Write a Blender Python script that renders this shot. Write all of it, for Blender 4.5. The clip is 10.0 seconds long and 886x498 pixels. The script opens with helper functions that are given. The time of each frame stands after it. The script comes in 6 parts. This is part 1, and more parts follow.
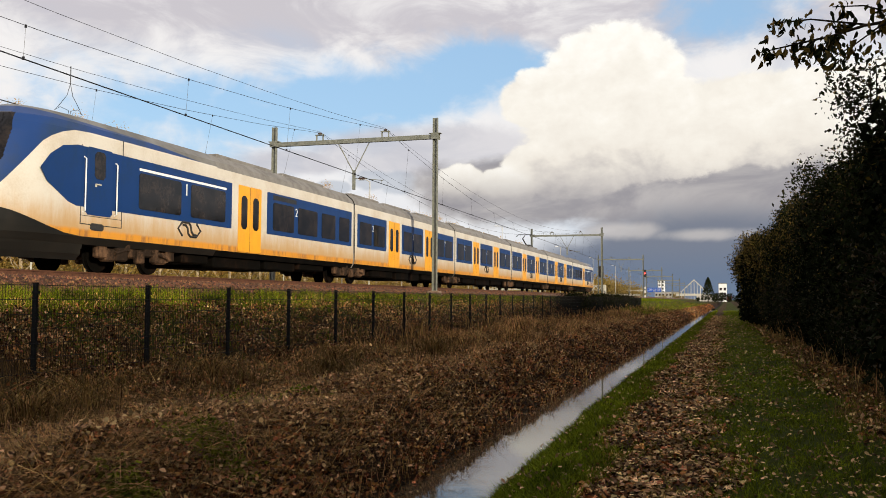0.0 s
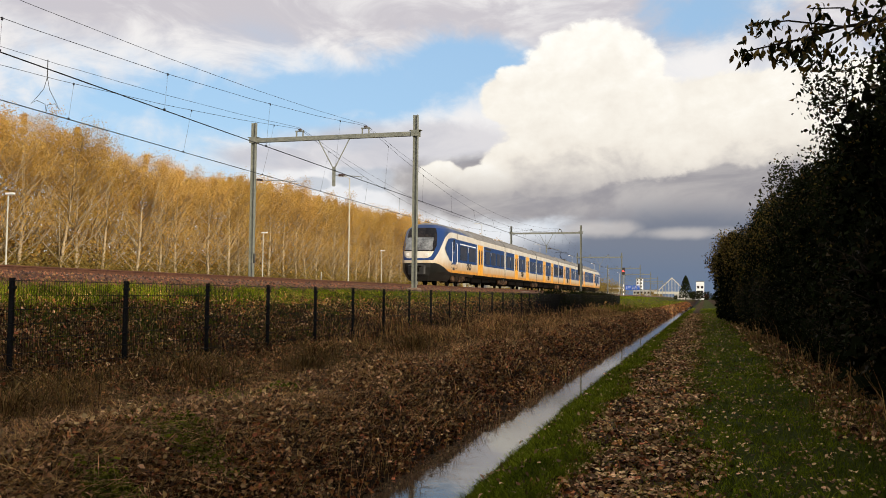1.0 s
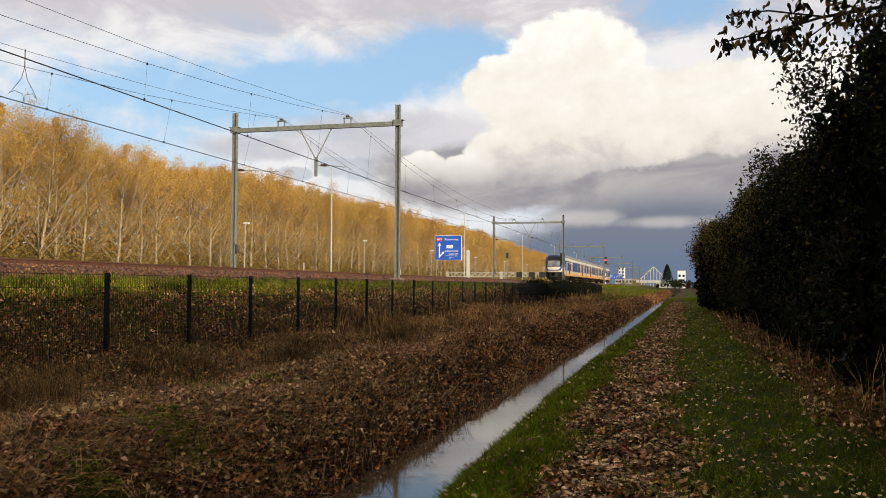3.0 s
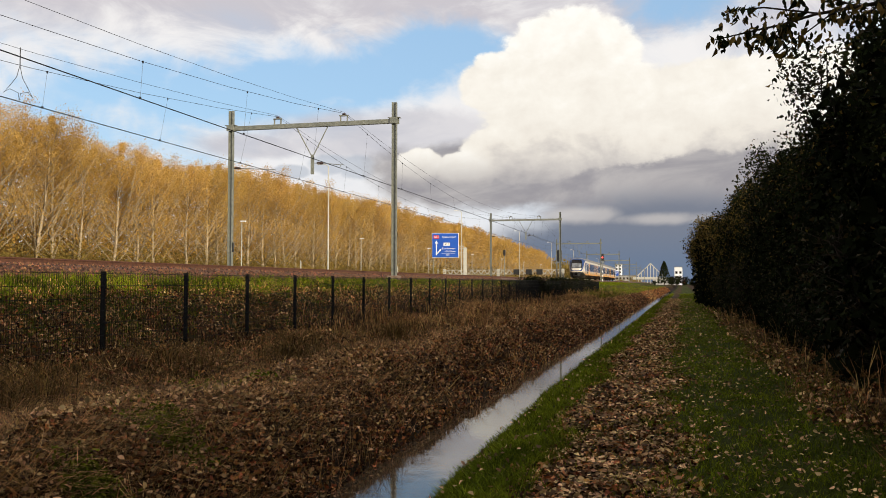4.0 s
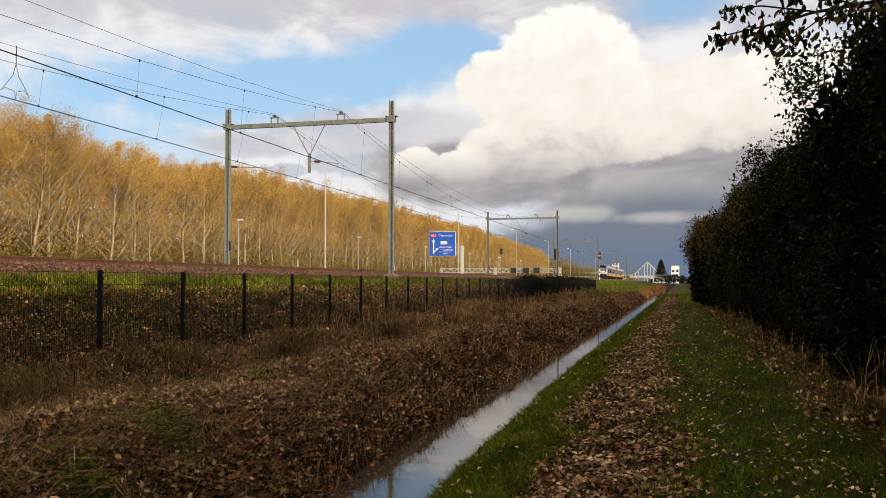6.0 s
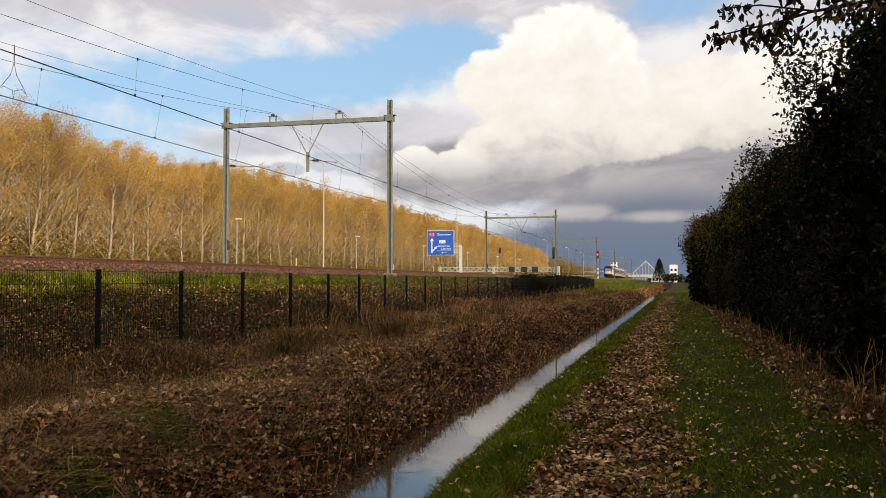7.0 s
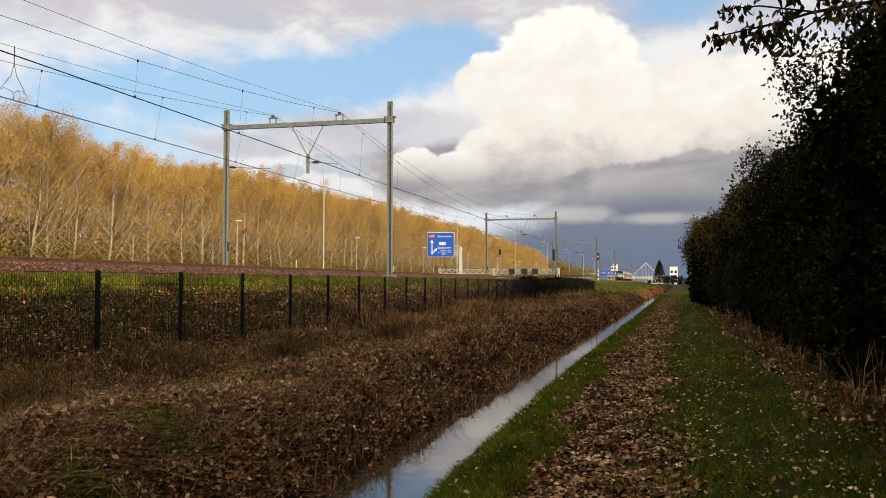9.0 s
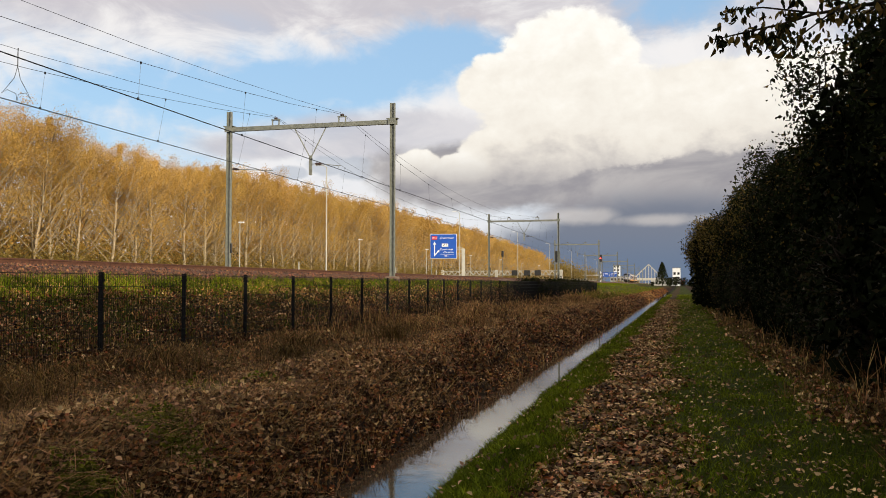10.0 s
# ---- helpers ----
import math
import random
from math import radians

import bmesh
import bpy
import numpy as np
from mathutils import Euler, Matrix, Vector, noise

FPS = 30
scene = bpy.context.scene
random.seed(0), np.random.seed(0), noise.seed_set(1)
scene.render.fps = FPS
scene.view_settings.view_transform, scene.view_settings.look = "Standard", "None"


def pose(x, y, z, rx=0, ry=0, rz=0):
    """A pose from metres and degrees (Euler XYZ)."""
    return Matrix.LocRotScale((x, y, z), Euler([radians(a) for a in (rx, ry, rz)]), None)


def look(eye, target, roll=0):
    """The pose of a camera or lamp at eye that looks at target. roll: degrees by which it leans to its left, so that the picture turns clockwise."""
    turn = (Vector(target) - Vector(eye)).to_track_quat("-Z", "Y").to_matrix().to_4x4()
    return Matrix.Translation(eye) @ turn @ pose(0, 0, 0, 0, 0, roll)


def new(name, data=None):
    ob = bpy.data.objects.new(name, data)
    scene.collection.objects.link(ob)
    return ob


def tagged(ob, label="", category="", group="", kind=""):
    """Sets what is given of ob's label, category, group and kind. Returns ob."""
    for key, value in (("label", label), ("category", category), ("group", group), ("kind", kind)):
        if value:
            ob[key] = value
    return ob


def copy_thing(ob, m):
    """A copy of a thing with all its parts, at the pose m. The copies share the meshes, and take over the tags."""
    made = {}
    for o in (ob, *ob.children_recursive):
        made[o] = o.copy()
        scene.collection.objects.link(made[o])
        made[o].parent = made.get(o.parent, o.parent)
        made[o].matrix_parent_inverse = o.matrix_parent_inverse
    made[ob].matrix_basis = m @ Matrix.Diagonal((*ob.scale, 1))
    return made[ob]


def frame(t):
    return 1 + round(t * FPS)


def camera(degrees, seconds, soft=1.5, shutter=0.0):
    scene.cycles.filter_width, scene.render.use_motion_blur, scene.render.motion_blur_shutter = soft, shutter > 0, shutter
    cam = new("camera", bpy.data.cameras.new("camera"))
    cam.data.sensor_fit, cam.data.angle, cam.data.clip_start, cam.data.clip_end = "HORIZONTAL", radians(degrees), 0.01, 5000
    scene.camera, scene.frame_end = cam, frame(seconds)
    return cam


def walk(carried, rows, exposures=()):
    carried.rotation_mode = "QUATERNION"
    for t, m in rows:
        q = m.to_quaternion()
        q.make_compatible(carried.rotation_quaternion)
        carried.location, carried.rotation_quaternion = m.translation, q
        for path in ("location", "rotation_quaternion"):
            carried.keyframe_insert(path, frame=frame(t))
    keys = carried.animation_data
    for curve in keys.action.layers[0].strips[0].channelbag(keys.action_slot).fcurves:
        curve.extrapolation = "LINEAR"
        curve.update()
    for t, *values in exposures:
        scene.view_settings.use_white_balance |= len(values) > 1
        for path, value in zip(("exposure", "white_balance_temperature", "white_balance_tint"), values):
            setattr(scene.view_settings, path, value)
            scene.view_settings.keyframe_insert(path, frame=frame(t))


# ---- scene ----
EYE_HEIGHT = 1.6
cam = camera(54.13, 10.0, soft=0.9)
# seconds, degrees left of the track, degrees up, lean, small sway of the eye
TURNS = [
    (0.0, 17.20, 3.24, 0.33, -0.006, 0.029, 0.003),
    (0.5, 16.37, 3.18, 0.44, -0.001, -0.010, -0.005),
    (1.0, 15.85, 3.06, 0.53, -0.007, -0.002, -0.001),
    (1.5, 15.48, 2.86, 0.52, 0.002, -0.010, 0.004),
    (2.0, 15.09, 2.64, 0.47, -0.006, -0.004, 0.004),
    (2.5, 14.86, 2.52, 0.37, -0.011, -0.008, 0.001),
    (4.0, 14.51, 2.23, 0.05, 0.000, -0.007, 0.004),
    (4.5, 14.45, 2.24, 0.03, 0.000, 0.000, 0.000),
    (5.0, 14.42, 2.23, -0.06, 0.000, 0.006, -0.004),
    (5.5, 14.38, 2.19, -0.03, -0.005, 0.000, 0.002),
    (7.0, 14.21, 2.07, 0.00, -0.007, -0.001, 0.005),
    (7.5, 14.19, 2.12, -0.02, -0.007, 0.008, -0.005),
    (8.0, 14.16, 2.17, 0.01, -0.003, 0.005, -0.002),
    (8.5, 14.22, 2.16, 0.02, -0.003, 0.009, 0.000),
    (9.0, 14.22, 2.19, 0.03, -0.004, 0.010, -0.004),
    (9.5, 14.28, 2.24, 0.03, 0.000, 0.009, -0.001),
    (10.0, 14.39, 2.30, 0.02, -0.006, 0.004, -0.005),
]


def aim(left, up, lean, dx, dy, dz):
    eye = Vector((dx, dy, EYE_HEIGHT + dz))
    a, b = radians(left), radians(up)
    ahead = Vector((-math.sin(a) * math.cos(b), math.cos(a) * math.cos(b), math.sin(b)))
    return look(eye, eye + ahead * 10, lean)


walk(cam, [(t, aim(*rest)) for t, *rest in TURNS], exposures=[(0.0, 0.0, 6700, 9), (10.0, 0.0, 6700, 9)])

# ---- light ----
SUN_ELEVATION, SUN_AZIMUTH = radians(14), radians(128)   # azimuth clockwise from +y


def sun_light():
    data = bpy.data.lights.new("sun", "SUN")
    data.energy, data.angle, data.color = 4.8, radians(0.6), (1.0, 0.89, 0.70)
    ob = new("sun", data)
    e, a = SUN_ELEVATION, SUN_AZIMUTH
    from_sun = Vector((math.sin(a) * math.cos(e), math.cos(a) * math.cos(e), math.sin(e)))
    ob.matrix_world = look(from_sun * 100, (0, 0, 0))


sun_light()


class Nodes:
    """Short hand for a node tree."""

    def __init__(self, tree):
        self.tree = tree
        tree.nodes.clear()

    def node(self, kind, **settings):
        n = self.tree.nodes.new(kind)
        if "operation" in settings:
            n.operation, n.use_clamp = settings["operation"], settings["use_clamp"]
        if "interpolation_type" in settings:
            n.interpolation_type = settings["interpolation_type"]
        if "data_type" in settings:
            n.data_type, n.blend_type = settings["data_type"], settings["blend_type"]
        if "sky_type" in settings:
            n.sky_type, n.sun_disc = settings["sky_type"], False
            n.sun_elevation, n.sun_rotation = settings["sun_elevation"], settings["sun_rotation"]
        return n

    def put(self, socket, value):
        if isinstance(value, bpy.types.NodeSocket):
            self.tree.links.new(value, socket)
        elif value is not None:
            if isinstance(value, (tuple, list)) and len(value) == 3 and socket.type == "RGBA":
                value = (*value, 1.0)
            socket.default_value = value

    def math(self, op, a, b=None, c=None, clamp=False):
        n = self.node("ShaderNodeMath", operation=op, use_clamp=clamp)
        for s, v in zip(n.inputs, (a, b, c)):
            self.put(s, v)
        return n.outputs[0]

    def smooth(self, x, low, high):
        n = self.node("ShaderNodeMapRange", interpolation_type="SMOOTHSTEP")
        self.put(n.inputs[0], x)
        n.inputs[1].default_value, n.inputs[2].default_value = low, high
        return n.outputs[0]

    def mix(self, fac, a, b, blend="MIX"):
        n = self.node("ShaderNodeMix", data_type="RGBA", blend_type=blend)
        self.put(n.inputs[0], fac)
        self.put(n.inputs[6], a)
        self.put(n.inputs[7], b)
        return n.outputs[2]

    def noise(self, vector, scale, detail=4.0, rough=0.55, distort=0.0):
        n = self.node("ShaderNodeTexNoise")
        self.put(n.inputs["Vector"], vector)
        n.inputs["Scale"].default_value, n.inputs["Detail"].default_value = scale, detail
        n.inputs["Roughness"].default_value, n.inputs["Distortion"].default_value = rough, distort
        return n.outputs["Fac"]

    def combine(self, x, y, z):
        n = self.node("ShaderNodeCombineXYZ")
        for s, v in zip(n.inputs, (x, y, z)):
            self.put(s, v)
        return n.outputs[0]

    def ramp(self, fac, stops):
        n = self.node("ShaderNodeValToRGB")
        self.put(n.inputs[0], fac)
        r = n.color_ramp
        while len(r.elements) < len(stops):
            r.elements.new(1.0)
        for e, (p, c) in zip(r.elements, stops):
            e.position, e.color = p, (*c, 1.0)
        return n.outputs[0]


def sky():
    world = bpy.data.worlds.new("sky")
    world.use_nodes = True
    scene.world = world
    n = Nodes(world.node_tree)
    d = n.node("ShaderNodeTexCoord").outputs["Generated"]
    sep = n.node("ShaderNodeSeparateXYZ")
    n.put(sep.inputs[0], d)
    x, y, z = sep.outputs
    deg = 57.2958
    az = n.math("MULTIPLY", n.math("ARCTAN2", x, y), deg)
    el = n.math("MULTIPLY", n.math("ARCSINE", z), deg)
    blue = n.node("ShaderNodeTexSky", sky_type="NISHITA", sun_disc=False, sun_elevation=SUN_ELEVATION, sun_rotation=SUN_AZIMUTH)
    base = n.mix(1.0, blue.outputs[0], (0.105, 0.118, 0.125), "MULTIPLY")
    base = n.mix(0.55, base, (0.46, 0.73, 1.10))
    plane = n.combine(n.math("MULTIPLY", az, 0.05), n.math("MULTIPLY", el, 0.12), 0.0)
    puff = n.combine(n.math("MULTIPLY", az, 0.1), n.math("MULTIPLY", el, 0.13), 2.0)
    big = n.noise(plane, 0.9, 5, 0.55, 0.4)
    mid = n.noise(plane, 2.6, 6, 0.6, 0.6)
    fluff = n.noise(puff, 3.0, 8, 0.58, 0.3)
    coarse = n.noise(puff, 1.1, 5, 0.5)

    def blob(a, e, ra, re):
        u = n.math("DIVIDE", n.math("SUBTRACT", az, a), ra)
        v = n.math("DIVIDE", n.math("SUBTRACT", el, e), re)
        r = n.math("SQRT", n.math("ADD", n.math("MULTIPLY", u, u), n.math("MULTIPLY", v, v)))
        return n.math("SUBTRACT", 1.0, r)

    def union(blobs):
        out = blob(*blobs[0])
        for b in blobs[1:]:
            out = n.math("MAXIMUM", out, blob(*b))
        return out

    fine = n.noise(puff, 9.0, 6, 0.6, 0.2)
    # thin high cloud with blue gaps
    gap = union([(-15.5, 15.0, 5.5, 2.4), (-21.5, 13.2, 7.0, 1.9), (-31, 11.6, 11, 2.3), (1.5, 18.2, 5.5, 2.4), (-38, 8.0, 10, 5.0)])
    veil = n.math("ADD", n.math("MULTIPLY", big, 0.8), n.math("MULTIPLY", mid, 0.55))
    veil = n.math("ADD", veil, n.math("MULTIPLY", n.smooth(el, 14.0, 19.0), 0.22))
    veil = n.math("SUBTRACT", veil, n.math("MULTIPLY", n.smooth(n.math("ADD", gap, n.math("MULTIPLY", n.math("SUBTRACT", fluff, 0.5), 1.8)), -0.5, 1.0), 0.60))
    veil = n.smooth(veil, 0.20, 0.80)
    veil_colour = n.mix(n.smooth(n.math("ADD", mid, n.math("MULTIPLY", n.smooth(el, 18.0, 13.0), 0.22)), 0.42, 0.74), (0.60, 0.58, 0.64), (0.90, 0.89, 0.91))
    col = n.mix(veil, base, veil_colour)
    # bright haze behind the trees
    low = n.smooth(el, 12.0, 3.0)
    col = n.mix(n.math("MULTIPLY", low, 0.45), col, (0.70, 0.76, 0.86))
    # lavender grey cloud over the trees, with small blue-grey heaps below it
    grey = n.math("ADD", union([(-20.5, 9.6, 8.0, 1.9), (-15.5, 10.2, 6.0, 1.7), (-27.0, 8.8, 5.0, 1.1)]), n.math("MULTIPLY", n.math("SUBTRACT", fluff, 0.5), 1.0))
    col = n.mix(n.math("MULTIPLY", n.smooth(grey, 0.0, 0.5), 0.85), col, n.mix(n.smooth(mid, 0.35, 0.65), (0.56, 0.56, 0.63), (0.70, 0.69, 0.74)))
    small = n.math("ADD", union([(-22.0, 7.7, 1.7, 0.8), (-20.2, 7.5, 1.5, 1.0), (-24.5, 7.2, 1.6, 0.6)]), n.math("MULTIPLY", n.math("SUBTRACT", fluff, 0.5), 0.9))
    col = n.mix(n.math("MULTIPLY", n.smooth(small, 0.0, 0.35), 0.6), col, (0.42, 0.48, 0.58))
    # grey cloud bank and dark rain sky near the horizon ahead
    bank = union([(2, 7.2, 17, 4.2), (-12, 7.0, 9, 2.6), (16, 9.0, 18, 6.0)])
    bank = n.math("ADD", bank, n.math("MULTIPLY", n.math("SUBTRACT", fluff, 0.5), 0.7))
    col = n.mix(n.smooth(bank, 0.0, 0.35), col, n.mix(n.smooth(mid, 0.35, 0.65), (0.33, 0.32, 0.355), (0.50, 0.48, 0.49)))
    rain = union([(1, 1.0, 15, 5.6), (22, 0.5, 22, 7.0)])
    rain = n.math("ADD", rain, n.math("MULTIPLY", n.math("SUBTRACT", mid, 0.5), 0.5))
    col = n.mix(n.smooth(rain, 0.0, 0.35), col, n.mix(n.smooth(el, 0.5, 4.5), (0.145, 0.20, 0.305), (0.20, 0.225, 0.29)))
    streak = n.math("ADD", union([(-5.2, 4.4, 3.4, 0.75), (-0.5, 4.1, 4.5, 0.6)]), n.math("MULTIPLY", n.math("SUBTRACT", fluff, 0.5), 1.0))
    col = n.mix(n.math("MULTIPLY", n.smooth(streak, 0.0, 0.7), 0.5), col, (0.74, 0.69, 0.66))
    # the large sunlit cumulus
    heap = union([(-6.0, 14.2, 4.7, 3.7), (-10.4, 12.9, 3.2, 2.2), (-4.6, 10.9, 8.0, 3.6), (3.0, 11.1, 9.0, 3.3), (11, 11, 9, 3.4), (-16.0, 7.5, 1.9, 1.5), (-13.2, 7.2, 2.4, 1.5), (-9.0, 8.6, 4.5, 2.2)])
    heap = n.math("ADD", heap, n.math("MULTIPLY", n.math("SUBTRACT", fluff, 0.5), 0.50))
    heap = n.math("ADD", heap, n.math("MULTIPLY", n.math("SUBTRACT", coarse, 0.5), 0.25))
    heap = n.math("ADD", heap, n.math("MULTIPLY", n.math("SUBTRACT", fine, 0.5), 0.22))
    edge = n.math("MULTIPLY", n.smooth(heap, 0.0, 0.13), n.smooth(el, 5.0, 9.2))
    rise = n.math("ADD", n.math("MULTIPLY", n.smooth(el, 4.8, 11.4), 0.66), n.math("MULTIPLY", n.math("MAXIMUM", n.math("SUBTRACT", el, 11.0), 0.0), 0.045))
    front = n.math("MULTIPLY", n.smooth(union([(-16.0, 7.9, 2.4, 1.6), (-13.2, 7.6, 2.9, 1.6)]), 0.0, 0.6), 0.45)
    lit = n.math("ADD", n.math("ADD", rise, front), n.math("MULTIPLY", n.math("SUBTRACT", fluff, 0.5), 0.95))
    lit = n.math("ADD", lit, n.math("MULTIPLY", n.math("SUBTRACT", fine, 0.5), 0.35))
    heap_colour = n.ramp(lit, [(0.0, (0.42, 0.405, 0.42)), (0.22, (0.64, 0.605, 0.585)), (0.48, (0.86, 0.815, 0.755)), (0.75, (0.955, 0.92, 0.86)), (1.0, (1.04, 1.025, 0.99))])
    col = n.mix(edge, col, heap_colour)
    # below the horizon
    col = n.mix(n.smooth(el, -0.5, -3.0), col, (0.10, 0.09, 0.07))
    back = n.node("ShaderNodeBackground")
    n.put(back.inputs[0], col)
    back.inputs[1].default_value = 1.0
    out = n.node("ShaderNodeOutputWorld")
    n.put(out.inputs[0], back.outputs[0])


sky()

# ---- materials ----


def material(name, colour, rough=0.7, metal=0.0, second=None, scale=6.0, detail=5.0, low=0.35, high=0.65, bump=0.0, bump_scale=None,
             island=0.0, objects=0.0, coat=0.0, through_light=0.0, spec=0.5, skew=1.0):
    """A surface of two tones mixed by noise at two scales, with relief; island and objects vary its brightness by piece; skew makes most pieces dark and few bright."""
    m = bpy.data.materials.new(name)
    m.use_nodes = True
    n = Nodes(m.node_tree)
    at = n.node("ShaderNodeTexCoord").outputs["Object"]
    col = colour
    if second:
        f = n.math("ADD", n.math("MULTIPLY", n.noise(at, scale, detail, 0.6), 0.65), n.math("MULTIPLY", n.noise(at, scale * 7.3, 3, 0.6), 0.35))
        col = n.mix(n.smooth(f, low, high), colour, second)
    for amount, socket in ((island, "geometry"), (objects, "object")):
        if amount:
            if socket == "geometry":
                r = n.node("ShaderNodeNewGeometry").outputs["Random Per Island"]
            else:
                r = n.node("ShaderNodeObjectInfo").outputs["Random"]
            if skew != 1.0:
                r = n.math("POWER", r, skew)
            hsv = n.node("ShaderNodeHueSaturation")
            n.put(hsv.inputs["Color"], col)
            n.put(hsv.inputs["Value"], n.math("ADD", n.math("MULTIPLY", r, 2 * amount), 1 - amount))
            n.put(hsv.inputs["Hue"], n.math("ADD", n.math("MULTIPLY", n.math("FRACT", n.math("MULTIPLY", r, 7.31)), 0.05 * amount), 0.5 - 0.025 * amount))
            col = hsv.outputs[0]
    s = n.node("ShaderNodeBsdfPrincipled")
    n.put(s.inputs["Base Color"], col)
    s.inputs["Metallic"].default_value = metal
    s.inputs["Specular IOR Level"].default_value = spec
    s.inputs["Coat Weight"].default_value = coat
    if second:
        n.put(s.inputs["Roughness"], n.math("ADD", n.math("MULTIPLY", n.noise(at, scale * 2.1, 3), 0.3), rough - 0.15, clamp=True))
    else:
        s.inputs["Roughness"].default_value = rough
    if bump:
        b = n.node("ShaderNodeBump")
        b.inputs["Strength"].default_value = min(1.0, bump * 10)
        b.inputs["Distance"].default_value = bump
        n.put(b.inputs["Height"], n.noise(at, bump_scale or scale * 4, 5, 0.65))
        n.put(s.inputs["Normal"], b.outputs[0])
    shader = s.outputs[0]
    if through_light:
        t = n.node("ShaderNodeBsdfTranslucent")
        n.put(t.inputs[0], col)
        mixed = n.node("ShaderNodeMixShader")
        mixed.inputs[0].default_value = through_light
        n.put(mixed.inputs[1], shader)
        n.put(mixed.inputs[2], t.outputs[0])
        shader = mixed.outputs[0]
    out = n.node("ShaderNodeOutputMaterial")
    n.put(out.inputs[0], shader)
    return m


def glow(name, colour, strength):
    m = bpy.data.materials.new(name)
    m.use_nodes = True
    n = Nodes(m.node_tree)
    e = n.node("ShaderNodeEmission")
    n.put(e.inputs[0], colour)
    e.inputs[1].default_value = strength
    n.put(n.node("ShaderNodeOutputMaterial").inputs[0], e.outputs[0])
    return m


def drift(y):
    """The ditch and the path bear away from the track to the right."""
    return 0.0165 * max(0.0, y - 18.0)


def ground_material():
    """Soil, grass and litter in strips along the ditch, with ragged edges."""
    m = bpy.data.materials.new("ground_cover")
    m.use_nodes = True
    n = Nodes(m.node_tree)
    at = n.node("ShaderNodeTexCoord").outputs["Object"]
    sep = n.node("ShaderNodeSeparateXYZ")
    n.put(sep.inputs[0], at)
    x, y, z = sep.outputs
    away = n.math("MULTIPLY", n.math("MAXIMUM", n.math("SUBTRACT", y, 18.0), 0.0), 0.0165)
    near = n.math("GREATER_THAN", x, -9.0)
    a = n.math("SUBTRACT", x, n.math("MULTIPLY", away, near))
    wobble = n.math("SUBTRACT", n.noise(at, 0.8, 5, 0.65), 0.5)
    a = n.math("ADD", a, n.math("MULTIPLY", wobble, 1.1))
    grain = n.noise(at, 14.0, 6, 0.7)
    patch = n.noise(at, 0.35, 4, 0.6)

    def strip(low, high, soft):
        return n.math("MULTIPLY", n.smooth(a, low - soft, low + soft), n.smooth(a, high + soft, high - soft))

    # Near-black low tones put the shade of gaps under leaves into colour.
    grass = n.mix(grain, (0.009, 0.013, 0.002), (0.065, 0.078, 0.008))
    straw = n.mix(grain, (0.008, 0.004, 0.0015), (0.095, 0.054, 0.018))
    litter = n.mix(grain, (0.004, 0.002, 0.001), (0.045, 0.022, 0.009))
    soil = n.mix(grain, (0.012, 0.009, 0.006), (0.06, 0.045, 0.03))
    col = grass
    dry = n.mix(n.smooth(patch, 0.50, 0.62), straw, grass)
    col = n.mix(strip(-10.6, -5.2, 0.5), col, dry)
    col = n.mix(strip(-5.4, -3.8, 0.25), col, litter)
    col = n.mix(strip(-3.95, -2.5, 0.12), col, soil)
    col = n.mix(n.math("MULTIPLY", strip(-1.25, 0.0, 0.25), 0.9), col, n.mix(grain, (0.012, 0.007, 0.003), (0.11, 0.066, 0.032)))
    col = n.mix(n.smooth(a, 1.7, 2.4), col, n.mix(grain, (0.007, 0.0045, 0.002), (0.075, 0.042, 0.018)))
    col = n.mix(n.smooth(x, 14.0, 18.0), col, grass)
    s = n.node("ShaderNodeBsdfPrincipled")
    n.put(s.inputs["Base Color"], col)
    s.inputs["Roughness"].default_value = 0.9
    s.inputs["Specular IOR Level"].default_value = 0.06
    b = n.node("ShaderNodeBump")
    b.inputs["Strength"].default_value, b.inputs["Distance"].default_value = 1.0, 0.06
    n.put(b.inputs["Height"], grain)
    n.put(s.inputs["Normal"], b.outputs[0])
    n.put(n.node("ShaderNodeOutputMaterial").inputs[0], s.outputs[0])
    return m


def water_material():
    m = bpy.data.materials.new("ditch_water")
    m.use_nodes = True
    n = Nodes(m.node_tree)
    at = n.node("ShaderNodeTexCoord").outputs["Object"]
    s = n.node("ShaderNodeBsdfPrincipled")
    n.put(s.inputs["Base Color"], n.mix(n.noise(at, 3.0), (0.045, 0.030, 0.017), (0.085, 0.058, 0.034)))
    s.inputs["Roughness"].default_value, s.inputs["IOR"].default_value = 0.03, 1.33
    s.inputs["Specular IOR Level"].default_value = 0.85
    b = n.node("ShaderNodeBump")
    b.inputs["Strength"].default_value, b.inputs["Distance"].default_value = 0.12, 0.01
    n.put(b.inputs["Height"], n.noise(at, 4.0, 3))
    n.put(s.inputs["Normal"], b.outputs[0])
    n.put(n.node("ShaderNodeOutputMaterial").inputs[0], s.outputs[0])
    return m


